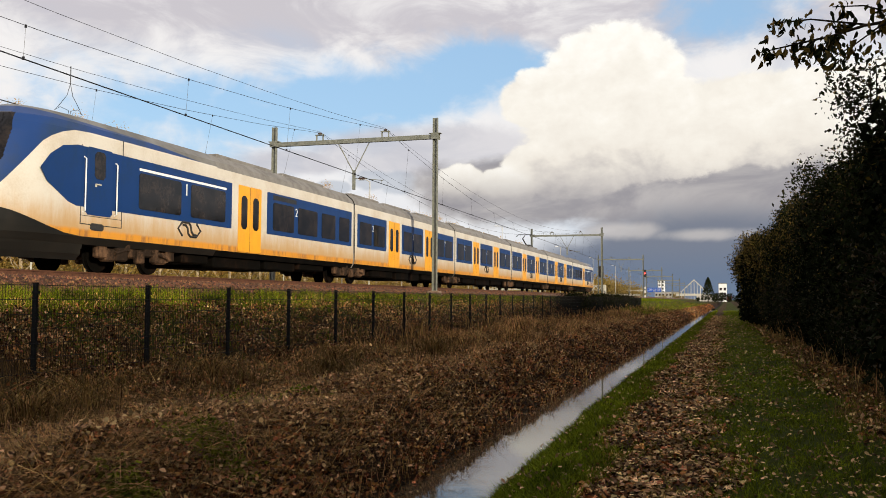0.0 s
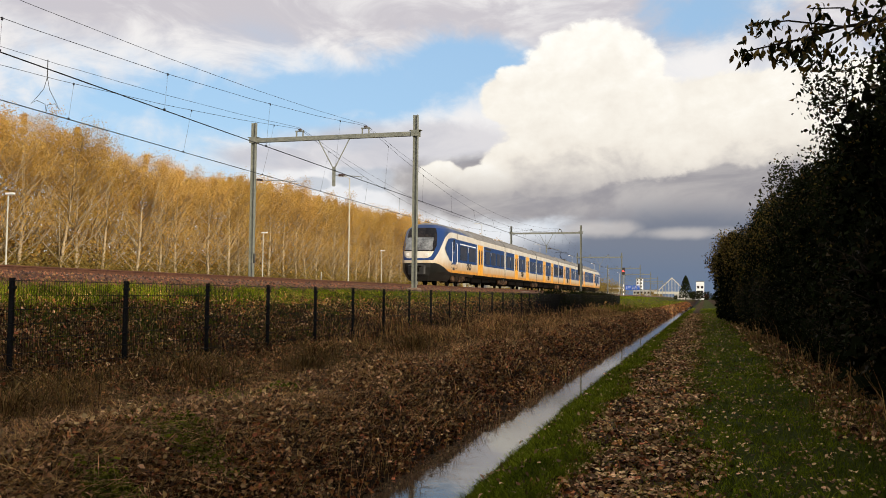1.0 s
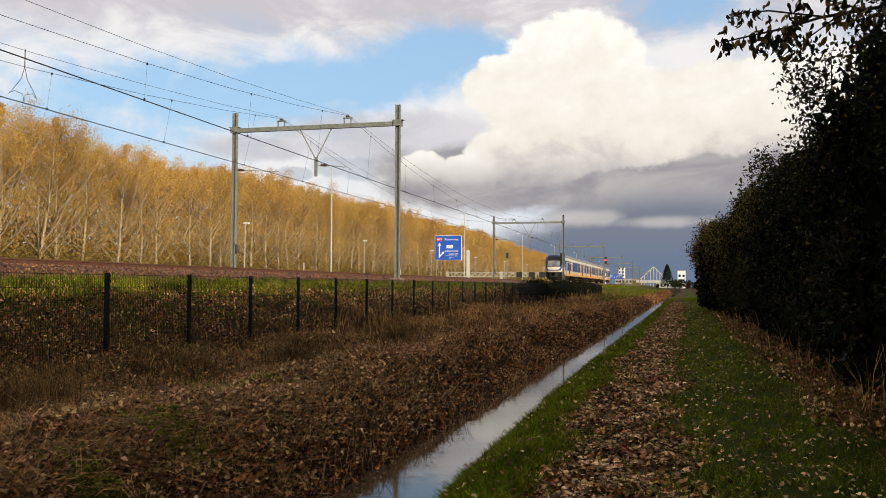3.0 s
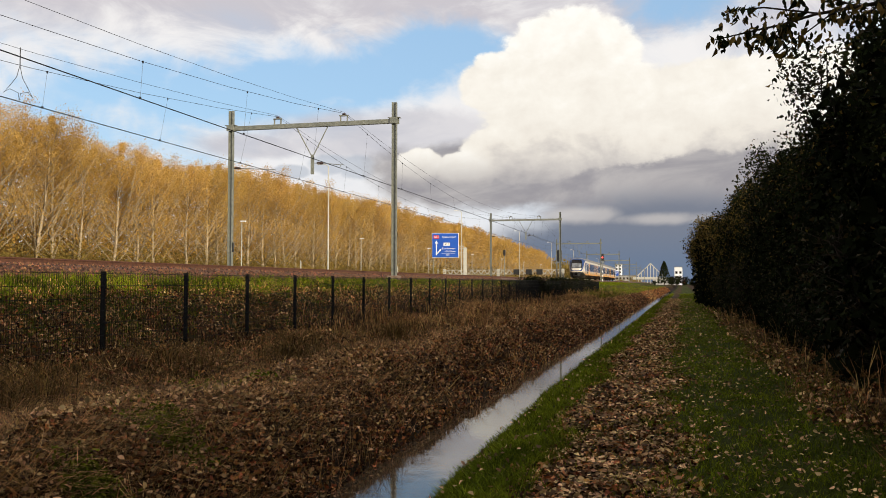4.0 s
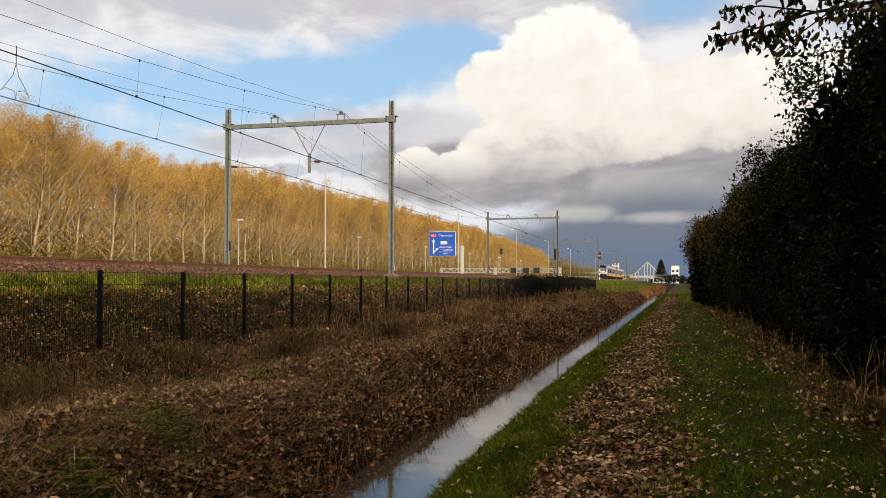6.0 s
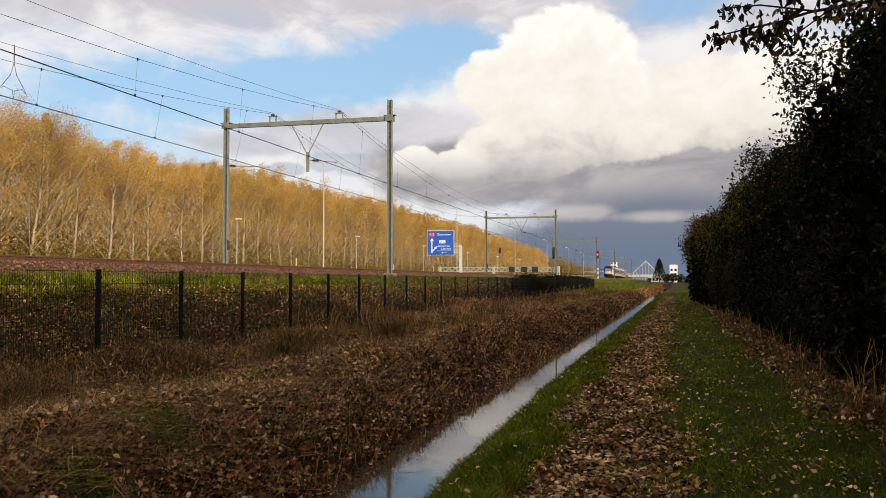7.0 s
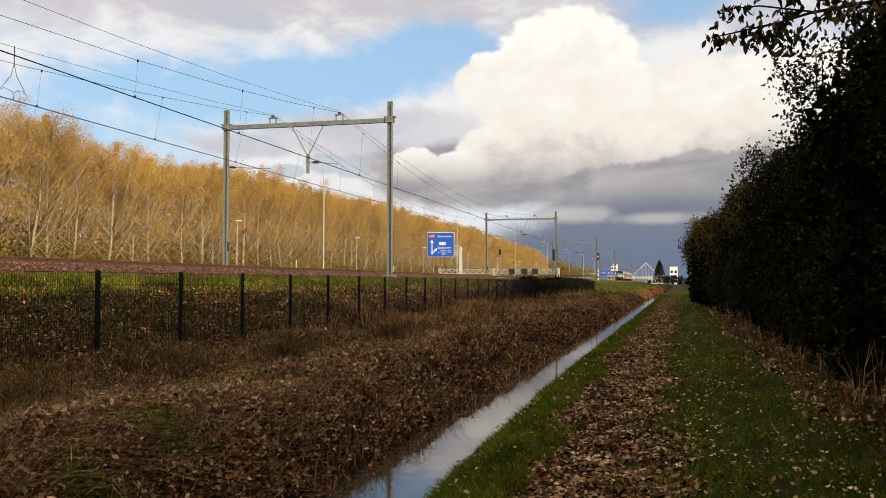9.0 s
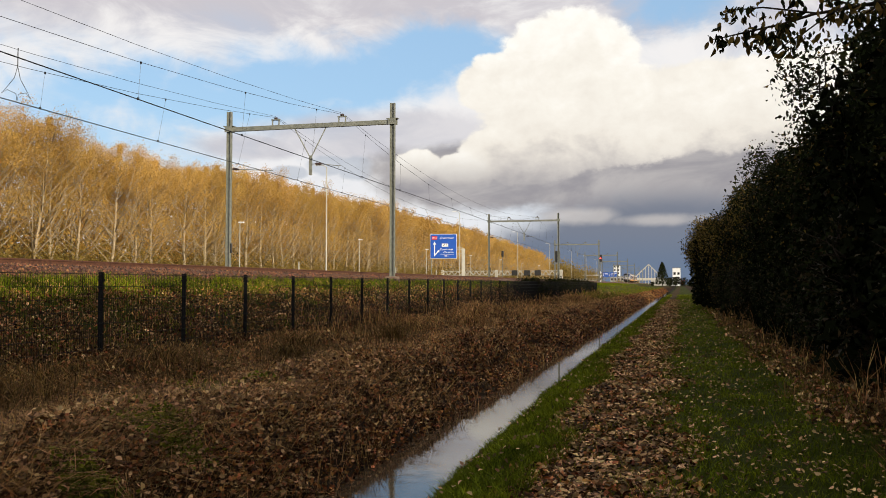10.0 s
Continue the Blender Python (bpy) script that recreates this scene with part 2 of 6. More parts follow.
GROUND, WATER = ground_material(), water_material()
STEEL = material("galvanised_steel", (0.14, 0.148, 0.125), 0.6, 0.2, (0.25, 0.255, 0.215), 5.0, bump=0.002)
RUST = material("rusty_rail", (0.055, 0.020, 0.010), 0.8, 0.1, (0.12, 0.046, 0.022), 8.0, bump=0.003)
BALLAST = material("rust_stained_ballast", (0.032, 0.011, 0.005), 0.9, 0.0, (0.13, 0.051, 0.022), 9.0, bump=0.04, bump_scale=22.0)
STONE = material("ballast_stone", (0.048, 0.018, 0.0075), 0.9, 0.0, (0.20, 0.086, 0.040), 12.0, island=0.8, skew=1.4)
CONCRETE = material("weathered_concrete", (0.30, 0.29, 0.27), 0.85, 0.0, (0.44, 0.42, 0.38), 3.0, bump=0.004)
CABLE = material("dark_cable", (0.025, 0.025, 0.027), 0.5, 0.6)
CERAMIC = material("brown_insulator", (0.05, 0.03, 0.025), 0.25)
FENCE_PAINT = material("black_powder_coat", (0.006, 0.006, 0.007), 0.7, 0.0, (0.014, 0.014, 0.013), 20.0, spec=0.12)
BARK_PALE = material("pale_poplar_bark", (0.27, 0.20, 0.12), 0.9, 0.0, (0.46, 0.365, 0.24), 3.0, bump=0.01)
BARK_DARK = material("dark_hedge_bark", (0.012, 0.009, 0.006), 0.9, 0.0, (0.035, 0.026, 0.018), 9.0, bump=0.006, spec=0.1)
LEAF_GOLD = material("golden_poplar_leaf", (0.43, 0.245, 0.052), 0.7, 0.0, (0.62, 0.395, 0.110), 0.25, 3.0, island=0.18, objects=0.14, through_light=0.25, spec=0.2)
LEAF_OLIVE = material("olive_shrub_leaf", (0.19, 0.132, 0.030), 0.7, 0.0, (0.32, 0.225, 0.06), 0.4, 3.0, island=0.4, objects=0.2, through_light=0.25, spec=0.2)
# Leaf green lowered past real foliage; the backlit hedge's shade is in it.
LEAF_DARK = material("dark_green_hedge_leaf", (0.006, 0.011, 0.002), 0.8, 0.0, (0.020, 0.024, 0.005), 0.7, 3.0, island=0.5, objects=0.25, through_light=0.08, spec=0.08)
# Inner leaves with the hedge's inside shade painted as near-black colour.
LEAF_CORE_SHADE = material("shade_black_hedge_leaf", (0.004, 0.006, 0.002), 0.9, 0.0, (0.008, 0.010, 0.003), 2.0, spec=0.03)
LEAF_RUSSET = material("russet_hedge_leaf", (0.022, 0.017, 0.004), 0.7, 0.0, (0.055, 0.034, 0.009), 0.8, 3.0, island=0.45, through_light=0.2, spec=0.3)
# Pale and brown leaf tones also carry lit tops and shaded gaps.
LITTER = material("fallen_leaf", (0.22, 0.122, 0.048), 0.8, 0.0, (0.68, 0.445, 0.215), 1.7, 3.0, island=0.85, spec=0.1, skew=1.5)
LITTER_DARK = material("brown_shade_fallen_leaf", (0.055, 0.019, 0.005), 0.75, 0.0, (0.48, 0.200, 0.066), 1.9, 3.0, island=0.92, spec=0.1, skew=2.0)
BLADE = material("grass_blade", (0.050, 0.072, 0.003), 0.85, 0.0, (0.190, 0.222, 0.010), 0.9, 4.0, island=0.7, through_light=0.2, spec=0.08, skew=1.2)
STRAW = material("dry_grass_blade", (0.17, 0.082, 0.024), 0.8, 0.0, (0.66, 0.39, 0.15), 0.8, 4.0, island=0.9, through_light=0.15, spec=0.08, skew=1.5)
# Darker copy of the straw for shelf, near tussocks and hedge foot.
STRAW_DULL = material("dull_grass_blade", (0.055, 0.034, 0.009), 0.8, 0.0, (0.26, 0.155, 0.050), 0.7, 4.0, island=0.85, through_light=0.15, spec=0.08, skew=1.3)
LEAF_AUTUMN = material("olive_brown_hedge_leaf", (0.085, 0.066, 0.010), 0.7, 0.0, (0.25, 0.160, 0.028), 0.6, 3.0, island=0.6, through_light=0.25, spec=0.2)
ASPHALT = material("asphalt", (0.04, 0.04, 0.042), 0.85, 0.0, (0.065, 0.064, 0.062), 2.0, bump=0.004)
WHITE_STEEL = material("pale_painted_steel", (0.42, 0.40, 0.34), 0.55, 0.0, (0.54, 0.52, 0.45), 2.0)
SIGN_BLUE = material("sign_blue", (0.006, 0.075, 0.42), 0.45, 0.0, (0.008, 0.085, 0.46), 1.0)
SIGN_WHITE = material("sign_white", (0.80, 0.80, 0.80), 0.45)
SIGN_RED = material("sign_red", (0.55, 0.03, 0.03), 0.45)
BLACK = material("matt_black", (0.012, 0.012, 0.013), 0.6, 0.0, (0.03, 0.028, 0.026), 4.0)

# ---- building blocks ----


class Shape:
    """Collects corners and faces of one mesh."""

    def __init__(self):
        self.v, self.f, self.m = [], [], []

    def add(self, verts, faces, slot=0):
        k = len(self.v)
        self.v += [tuple(p) for p in verts]
        self.f += [tuple(i + k for i in f) for f in faces]
        self.m += [slot] * len(faces)
        return self

    def box(self, x0, x1, y0, y1, z0, z1, slot=0, c=0.0):
        """A block; c: width of the chamfer on its upright and level edges."""
        if c <= 0:
            p = [(x, y, z) for z in (z0, z1) for x, y in ((x0, y0), (x1, y0), (x1, y1), (x0, y1))]
            return self.add(p, [(3, 2, 1, 0), (4, 5, 6, 7), (0, 1, 5, 4), (1, 2, 6, 5), (2, 3, 7, 6), (3, 0, 4, 7)], slot)
        rings = []
        for z, i in ((z0, c), (z0 + c, 0), (z1 - c, 0), (z1, c)):
            a, b, d, e = x0 + i, x1 - i, y0 + i, y1 - i
            rings.append([(a + c, d, z), (b - c, d, z), (b, d + c, z), (b, e - c, z), (b - c, e, z), (a + c, e, z), (a, e - c, z), (a, d + c, z)])
        return self.loft(rings, slot)

    def loft(self, rings, slot=0, caps=True, closed=True):
        n = len(rings[0])
        faces = []
        for r in range(len(rings) - 1):
            for i in range(n if closed else n - 1):
                j = (i + 1) % n
                faces.append((r * n + i, r * n + j, (r + 1) * n + j, (r + 1) * n + i))
        if caps:
            faces.append(tuple(range(n - 1, -1, -1)))
            faces.append(tuple((len(rings) - 1) * n + i for i in range(n)))
        return self.add([p for r in rings for p in r], faces, slot)

    def tube(self, points, radii, sides=6, slot=0):
        points = [Vector(p) for p in points]
        if not isinstance(radii, (list, tuple)):
            radii = [radii] * len(points)
        rings = []
        for i, p in enumerate(points):
            d = (points[min(i + 1, len(points) - 1)] - points[max(i - 1, 0)]).normalized()
            up = Vector((0, 0, 1)) if abs(d.z) < 0.9 else Vector((1, 0, 0))
            a = d.cross(up).normalized()
            b = a.cross(d)
            rings.append([p + (a * math.cos(k * 2 * math.pi / sides) - b * math.sin(k * 2 * math.pi / sides)) * radii[i] for k in range(sides)])
        return self.loft(rings, slot)

    def data(self, name, mats, smooth=False):
        me = bpy.data.meshes.new(name)
        me.from_pydata(self.v, [], self.f)
        for m in (mats if isinstance(mats, (list, tuple)) else [mats]):
            me.materials.append(m)
        me.polygons.foreach_set("material_index", self.m)
        if smooth:
            me.polygons.foreach_set("use_smooth", [True] * len(self.f))
        me.update()
        return me


def put(name, shape, mats, parent=None, label="", smooth=False, at=None, **tags):
    """One mesh object: a thing, or a part under its parent."""
    ob = new(name, shape.data(name, mats, smooth) if isinstance(shape, Shape) else shape)
    if parent:
        ob.parent = parent
    if at is not None:
        ob.matrix_basis = at
    return tagged(ob, label, **tags)


def empty(name, at, label, category, group=""):
    ob = new(name)
    ob.empty_display_size = 0.2
    ob.matrix_basis = at
    return tagged(ob, label, category, group)


def quads(name, corners, mats, slots=None):
    """A mesh of loose faces from an array of shape (count, corners, 3)."""
    count, k = corners.shape[:2]
    me = bpy.data.meshes.new(name)
    me.vertices.add(count * k)
    me.vertices.foreach_set("co", np.ascontiguousarray(corners, dtype=np.float32).ravel())
    me.loops.add(count * k)
    me.loops.foreach_set("vertex_index", np.arange(count * k, dtype=np.int32))
    me.polygons.add(count)
    me.polygons.foreach_set("loop_start", np.arange(0, count * k, k, dtype=np.int32))
    for m in (mats if isinstance(mats, (list, tuple)) else [mats]):
        me.materials.append(m)
    if slots is not None:
        me.polygons.foreach_set("material_index", np.asarray(slots, dtype=np.int32))
    me.update(calc_edges=True)
    return me


def leaves(rng, places, size, flat=0.0, droop=0.0, slim=0.5, full=False):
    """Bent leaf blades at the places, turned at random; flat lays them down; full gives six corners instead of four."""
    n = len(places)
    a = rng.normal(size=(n, 3))
    a[:, 2] = a[:, 2] * (1 - flat) - droop
    a /= np.linalg.norm(a, axis=1, keepdims=True)
    b = rng.normal(size=(n, 3))
    b[:, 2] *= 1 - flat
    b -= a * (a * b).sum(1, keepdims=True)
    b /= np.linalg.norm(b, axis=1, keepdims=True)
    c = np.cross(a, b)
    s = (size * rng.uniform(0.6, 1.3, n))[:, None]
    bend = c * s * rng.uniform(-0.28, 0.28, (n, 1))
    if not full:
        mid = places - a * s * 0.1
        return np.stack([places - a * s * 0.5, mid + b * s * slim * 0.5 + bend, places + a * s * 0.5, mid - b * s * slim * 0.5 + bend], 1)
    curl = c * s * rng.uniform(-0.3, 0.3, (n, 1))
    w = b * s * slim * 0.5
    return np.stack([places - a * s * 0.5, places - a * s * 0.22 + w * 0.85 + bend, places + a * s * 0.12 + w * 0.9 + bend, places + a * s * 0.5 + curl,
                     places + a * s * 0.12 - w * 0.9 + bend, places - a * s * 0.22 - w * 0.85 + bend], 1)

# ---- ground, water, track ----
RAIL = 2.22           # height of the rail heads
NEAR_TRACK, FAR_TRACK = -16.18, -19.95
WATER_LEVEL = -0.85

PROFILE = [(-900, 0.4), (-60, 0.5), (-27.5, 0.6), (-24.6, 1.5), (-23.6, 1.75), (-13.3, 1.72), (-12.4, 1.58), (-11.0, 1.22), (-9.6, 0.62), (-8.7, 0.28),
           (-7.4, 0.10), (-6.3, -0.02), (-5.5, 0.13), (-5.1, 0.03), (-4.5, -0.36), (-3.92, -0.86), (-3.6, -1.10), (-3.0, -1.10), (-2.64, -0.86),
           (-2.3, -0.66), (-1.9, -0.30), (-1.5, -0.06), (-1.1, -0.01), (-0.6, -0.02), (0.4, 0.02), (1.5, 0.05), (2.4, 0.16), (5.0, 0.25), (900, 0.3)]
PX, PZ = np.array([p[0] for p in PROFILE]), np.array([p[1] for p in PROFILE])


def shift(x, y):
    """How far the strip at x is carried to the right at y."""
    blend = np.clip((np.asarray(x) + 9.5) / 2.5, 0, 1) * np.clip((60 - np.asarray(x)) / 40, 0, 1)
    return 0.0165 * np.clip(np.asarray(y) - 18.0, 0, 400) * blend


def height(x, y):
    """The ground at strip coordinate x (before the shift), with humps and hollows."""
    x, y = np.asarray(x, float), np.asarray(y, float)
    z = np.interp(x, PX, PZ)
    rough = np.interp(x, [-60, -13.5, -11, -8, -5.4, -4.5, -4.1, -2.5, -1.6, -1.2, 1.2, 2.0, 6], [0.1, 0.0, 0.06, 0.12, 0.14, 0.15, 0.03, 0.03, 0.05, 0.025, 0.03, 0.07, 0.1])
    bumps = np.sin(y * 2.1 + x * 1.7) * np.sin(x * 2.9 - y * 0.7) * 0.5 + np.sin(y * 0.83 - x * 1.1 + 1.3) * 0.6 + np.sin(y * 5.1 + x * 4.3) * np.sin(y * 3.3 - x * 6.1) * 0.35
    return z + rough * bumps


def ground():
    xs = np.unique(np.round(np.concatenate([np.linspace(-900, -60, 12), np.linspace(-60, -24, 10), np.linspace(-24, -13, 12), np.arange(-13, 3.0, 0.16), np.linspace(3, 20, 12), np.linspace(25, 900, 14)]), 3))
    ys = np.unique(np.round(np.concatenate([np.linspace(-400, -12, 12), np.arange(-12, 3, 0.8), np.arange(3, 34, 0.18), np.arange(34, 90, 0.6), np.arange(90, 260, 4), np.linspace(260, 2400, 22)]), 3))
    gx, gy = np.meshgrid(xs, ys)
    z = height(gx, gy)
    x = gx + shift(gx, gy)
    verts = np.stack([x, gy, z], -1).reshape(-1, 3)
    w = len(xs)
    i = (np.arange(len(ys) - 1)[:, None] * w + np.arange(w - 1)[None, :]).ravel()
    s = Shape()
    s.v, s.f = verts.tolist(), np.stack([i, i + 1, i + w + 1, i + w], 1).tolist()
    s.m = [0] * len(s.f)
    put("ground", s, GROUND, smooth=True, label="grassy ground with a leaf-strewn bank, a footpath and a railway embankment", category="ground", kind="structure")


def water():
    s = Shape()
    ys = list(np.arange(-20, 260, 4.0))
    verts, faces = [], []
    for y in ys:
        o = float(shift(-3.2, y))
        verts += [(-4.6 + o, y, WATER_LEVEL), (-2.2 + o, y, WATER_LEVEL)]
    faces = [(2 * i, 2 * i + 1, 2 * i + 3, 2 * i + 2) for i in range(len(ys) - 1)]
    s.add(verts, faces)
    put("water", s, WATER, label="still brown ditch water that mirrors the sky", category="water", kind="structure")


def track_bed():
    s = Shape()
    prof = [(-24.0, 1.70), (-22.9, 2.02), (-18.6, 2.02), (-18.0, 1.95), (-17.4, 2.03), (-14.1, 2.03), (-13.75, 1.98), (-13.1, 1.66), (-12.95, 1.55)]
    rng = np.random.default_rng(5)
    ys = np.concatenate([np.arange(-150, 0, 10.0), np.arange(0, 70, 0.35), np.arange(70, 160, 2.0), np.arange(160, 900, 20.0)])
    verts = []
    for y in ys:
        for i, (x, z) in enumerate(prof):
            j = 0.03 if i in (0, 8) else 0.028
            verts.append((x + rng.uniform(-j, j), y, z + rng.uniform(-j, j * 0.6)))
    w = len(prof)
    faces = [(r * w + i, r * w + i + 1, (r + 1) * w + i + 1, (r + 1) * w + i) for r in range(len(ys) - 1) for i in range(w - 1)]
    s.add(verts, faces)
    put("ballast", s, BALLAST, smooth=True, label="rust-brown crushed stone ballast under the two tracks", category="ballast", kind="structure")


def ballast_stones():
    rng = np.random.default_rng(8)
    n = 16000
    y = 12 + 60 * rng.random(n) ** 1.6
    t = rng.random(n)
    x = np.interp(t, [0, 0.3, 0.62, 1.0], [-15.1, -13.75, -13.1, -12.6]) + rng.normal(0, 0.03, n)
    z = np.interp(x, [-15.2, -14.1, -13.75, -13.1, -12.7], [2.03, 2.03, 1.98, 1.66, 1.60])
    r = rng.uniform(0.025, 0.055, n)
    c = np.stack([x, y, z], 1)
    tips = np.array([(1, 0, 0), (0, 1, 0), (-1, 0, 0), (0, -1, 0), (0, 0, 1)], float)
    v = c[:, None, :] + tips[None] * r[:, None, None] * rng.uniform(0.6, 1.3, (n, 5, 3))
    s = Shape()
    s.v = v.reshape(-1, 3).tolist()
    base = np.arange(n)[:, None] * 5
    s.f = np.concatenate([base + np.array(q) for q in ((0, 1, 4), (1, 2, 4), (2, 3, 4), (3, 0, 4))]).tolist()
    s.m = [0] * len(s.f)
    put("ballast_stones", s, STONE, label="loose rust-stained stones on the ballast shoulder", category="gravel", kind="stuff")


def rails():
    sect = [(-0.07, -0.17), (0.07, -0.17), (0.07, -0.155), (0.012, -0.135), (0.012, -0.045), (0.036, -0.035), (0.036, -0.006), (0.026, 0.0),
            (-0.026, 0.0), (-0.036, -0.006), (-0.036, -0.035), (-0.012, -0.045), (-0.012, -0.135), (-0.07, -0.155)]
    for centre in (NEAR_TRACK, FAR_TRACK):
        track = empty("railway_track", pose(centre, 0, RAIL), "rusty steel rails on concrete sleepers in stone ballast", "railway track", "tracks")
        for side in (-0.7525, 0.7525):
            s = Shape()
            s.loft([[(side + x, y, z) for x, z in sect] for y in (-150, 900)], 0)
            put("rail", s, RUST, track)
        s = Shape()
        for k in range(420):
            y = -10 + k * 0.6
            s.box(-1.25, 1.25, y - 0.13, y + 0.13, -0.34, -0.172)
        put("sleepers", s, CONCRETE, track, kind="stuff")


# ---- overhead line ----
STAINED = material("rust_stained_concrete", (0.10, 0.06, 0.042), 0.9, 0.0, (0.22, 0.15, 0.11), 4.0, bump=0.004)
PORTAL_Y, PORTAL_STEP = 41.1, 69.2
POST_NEAR, POST_FAR, POST_TOP, BEAM = -13.15, -22.14, 10.63, 9.68
MESSENGER, CONTACT = 10.15, 7.45


def h_post(x, base):
    """A rolled H section post."""
    s = Shape()
    w, d, t, h = 0.115, 0.11, 0.02, 0.012
    outline = [(-w, -d), (-w + t, -d), (-w + t, -h), (w - t, -h), (w - t, -d), (w, -d), (w, d), (w - t, d), (w - t, h), (-w + t, h), (-w + t, d), (-w, d)]
    return s.loft([[(x + a, b, z) for a, b in outline] for z in (base, POST_TOP)])


def portal():
    top = empty("catenary_portal", pose(0, PORTAL_Y, 0), "grey galvanised steel portal carrying the overhead line over two tracks", "catenary portal", "catenary portals")
    put("post", h_post(POST_NEAR, 1.95), STEEL, top)
    put("post", h_post(POST_FAR, 1.9), STEEL, top)
    for x in (POST_NEAR, POST_FAR):
        s = Shape()
        s.box(x - 0.3, x + 0.3, -0.3, 0.3, 1.45, 1.96, c=0.04)
        put("footing", s, STAINED, top, "rust-stained concrete post footing")
        s = Shape()
        s.box(x - 0.2, x + 0.2, -0.17, -0.112, BEAM - 0.13, BEAM + 0.16)
        s.box(x - 0.2, x + 0.2, 0.112, 0.17, BEAM - 0.13, BEAM + 0.16)
        s.box(x - 0.3, x + 0.3, -0.16, 0.16, BEAM + 0.155, BEAM + 0.18)
        put("beam_clamp", s, STEEL, top)
    s = Shape()
    s.box(POST_FAR + 0.12, POST_NEAR - 0.12, -0.10, -0.08, BEAM - 0.11, BEAM + 0.11)
    s.box(POST_FAR + 0.12, POST_NEAR - 0.12, -0.08, 0.08, BEAM + 0.09, BEAM + 0.11)
    s.box(POST_FAR + 0.12, POST_NEAR - 0.12, -0.08, 0.08, BEAM - 0.11, BEAM - 0.09)
    put("beam", s, STEEL, top)
    for x in (-15.84, -19.5):
        s = Shape()
        s.box(x - 0.2, x - 0.16, -0.05, 0.05, BEAM + 0.11, BEAM + 0.42)
        s.box(x + 0.16, x + 0.2, -0.05, 0.05, BEAM + 0.11, BEAM + 0.42)
        s.box(x - 0.24, x + 0.24, -0.06, 0.06, BEAM + 0.38, BEAM + 0.43)
        bracket = put("messenger_bracket", s, STEEL, top)
        s = Shape()
        s.tube([(x, 0, BEAM + 0.43), (x, 0, BEAM + 0.46), (x, 0, BEAM + 0.5), (x, 0, BEAM + 0.54)], [0.05, 0.10, 0.10, 0.04], 10)
        put("insulator", s, CERAMIC, bracket, "dark insulator")
    s = Shape()
    s.tube([(-18.45, 0, BEAM - 0.08), (-17.6, 0, 8.1)], 0.028, 8)
    s.tube([(-16.7, 0, BEAM - 0.08), (-17.5, 0, 8.1)], 0.028, 8)
    s.box(-17.62, -17.48, -0.06, 0.06, 7.15, 8.15)
    put("hanger", s, STEEL, top, "V-shaped hanger of steel tubes")
    for x0, x1, z in ((-17.5, -16.0, 7.72), (POST_FAR, -19.7, 7.6)):
        s = Shape()
        s.tube([(x0, 0, z), (x0 + 0.22, 0, z - 0.005)], 0.02, 8)
        s.tube([(x0 + 0.55, 0, z - 0.02), (x1, 0, z - 0.14), (x1 + 0.1, 0, z - 0.12)], 0.018, 8)
        s.tube([(x1, 0, z - 0.14), (x1 - 0.02, 0, CONTACT + 0.02)], 0.012, 6)
        arm = put("registration_arm", s, STEEL, top)
        s = Shape()
        s.tube([(x0 + 0.2, 0, z), (x0 + 0.28, 0, z), (x0 + 0.36, 0, z), (x0 + 0.44, 0, z - 0.01), (x0 + 0.56, 0, z - 0.02)], [0.03, 0.07, 0.05, 0.07, 0.03], 10)
        put("insulator", s, CERAMIC, arm, "dark insulator")
    s = Shape()
    s.box(POST_FAR + 0.12, POST_FAR + 0.2, -0.06, 0.06, 3.2, 3.7, c=0.01)
    put("equipment_box", s, BLACK, top, "small dark equipment box")
    for k in (-1, 1, 2, 3, 4, 5, 6, 7):
        copy_thing(top, pose(0, PORTAL_Y + PORTAL_STEP * k, 0))


def along(y):
    """0 in the middle of a span, 1 at its portals."""
    return (((y - PORTAL_Y) / PORTAL_STEP) % 1.0 * 2 - 1) ** 2


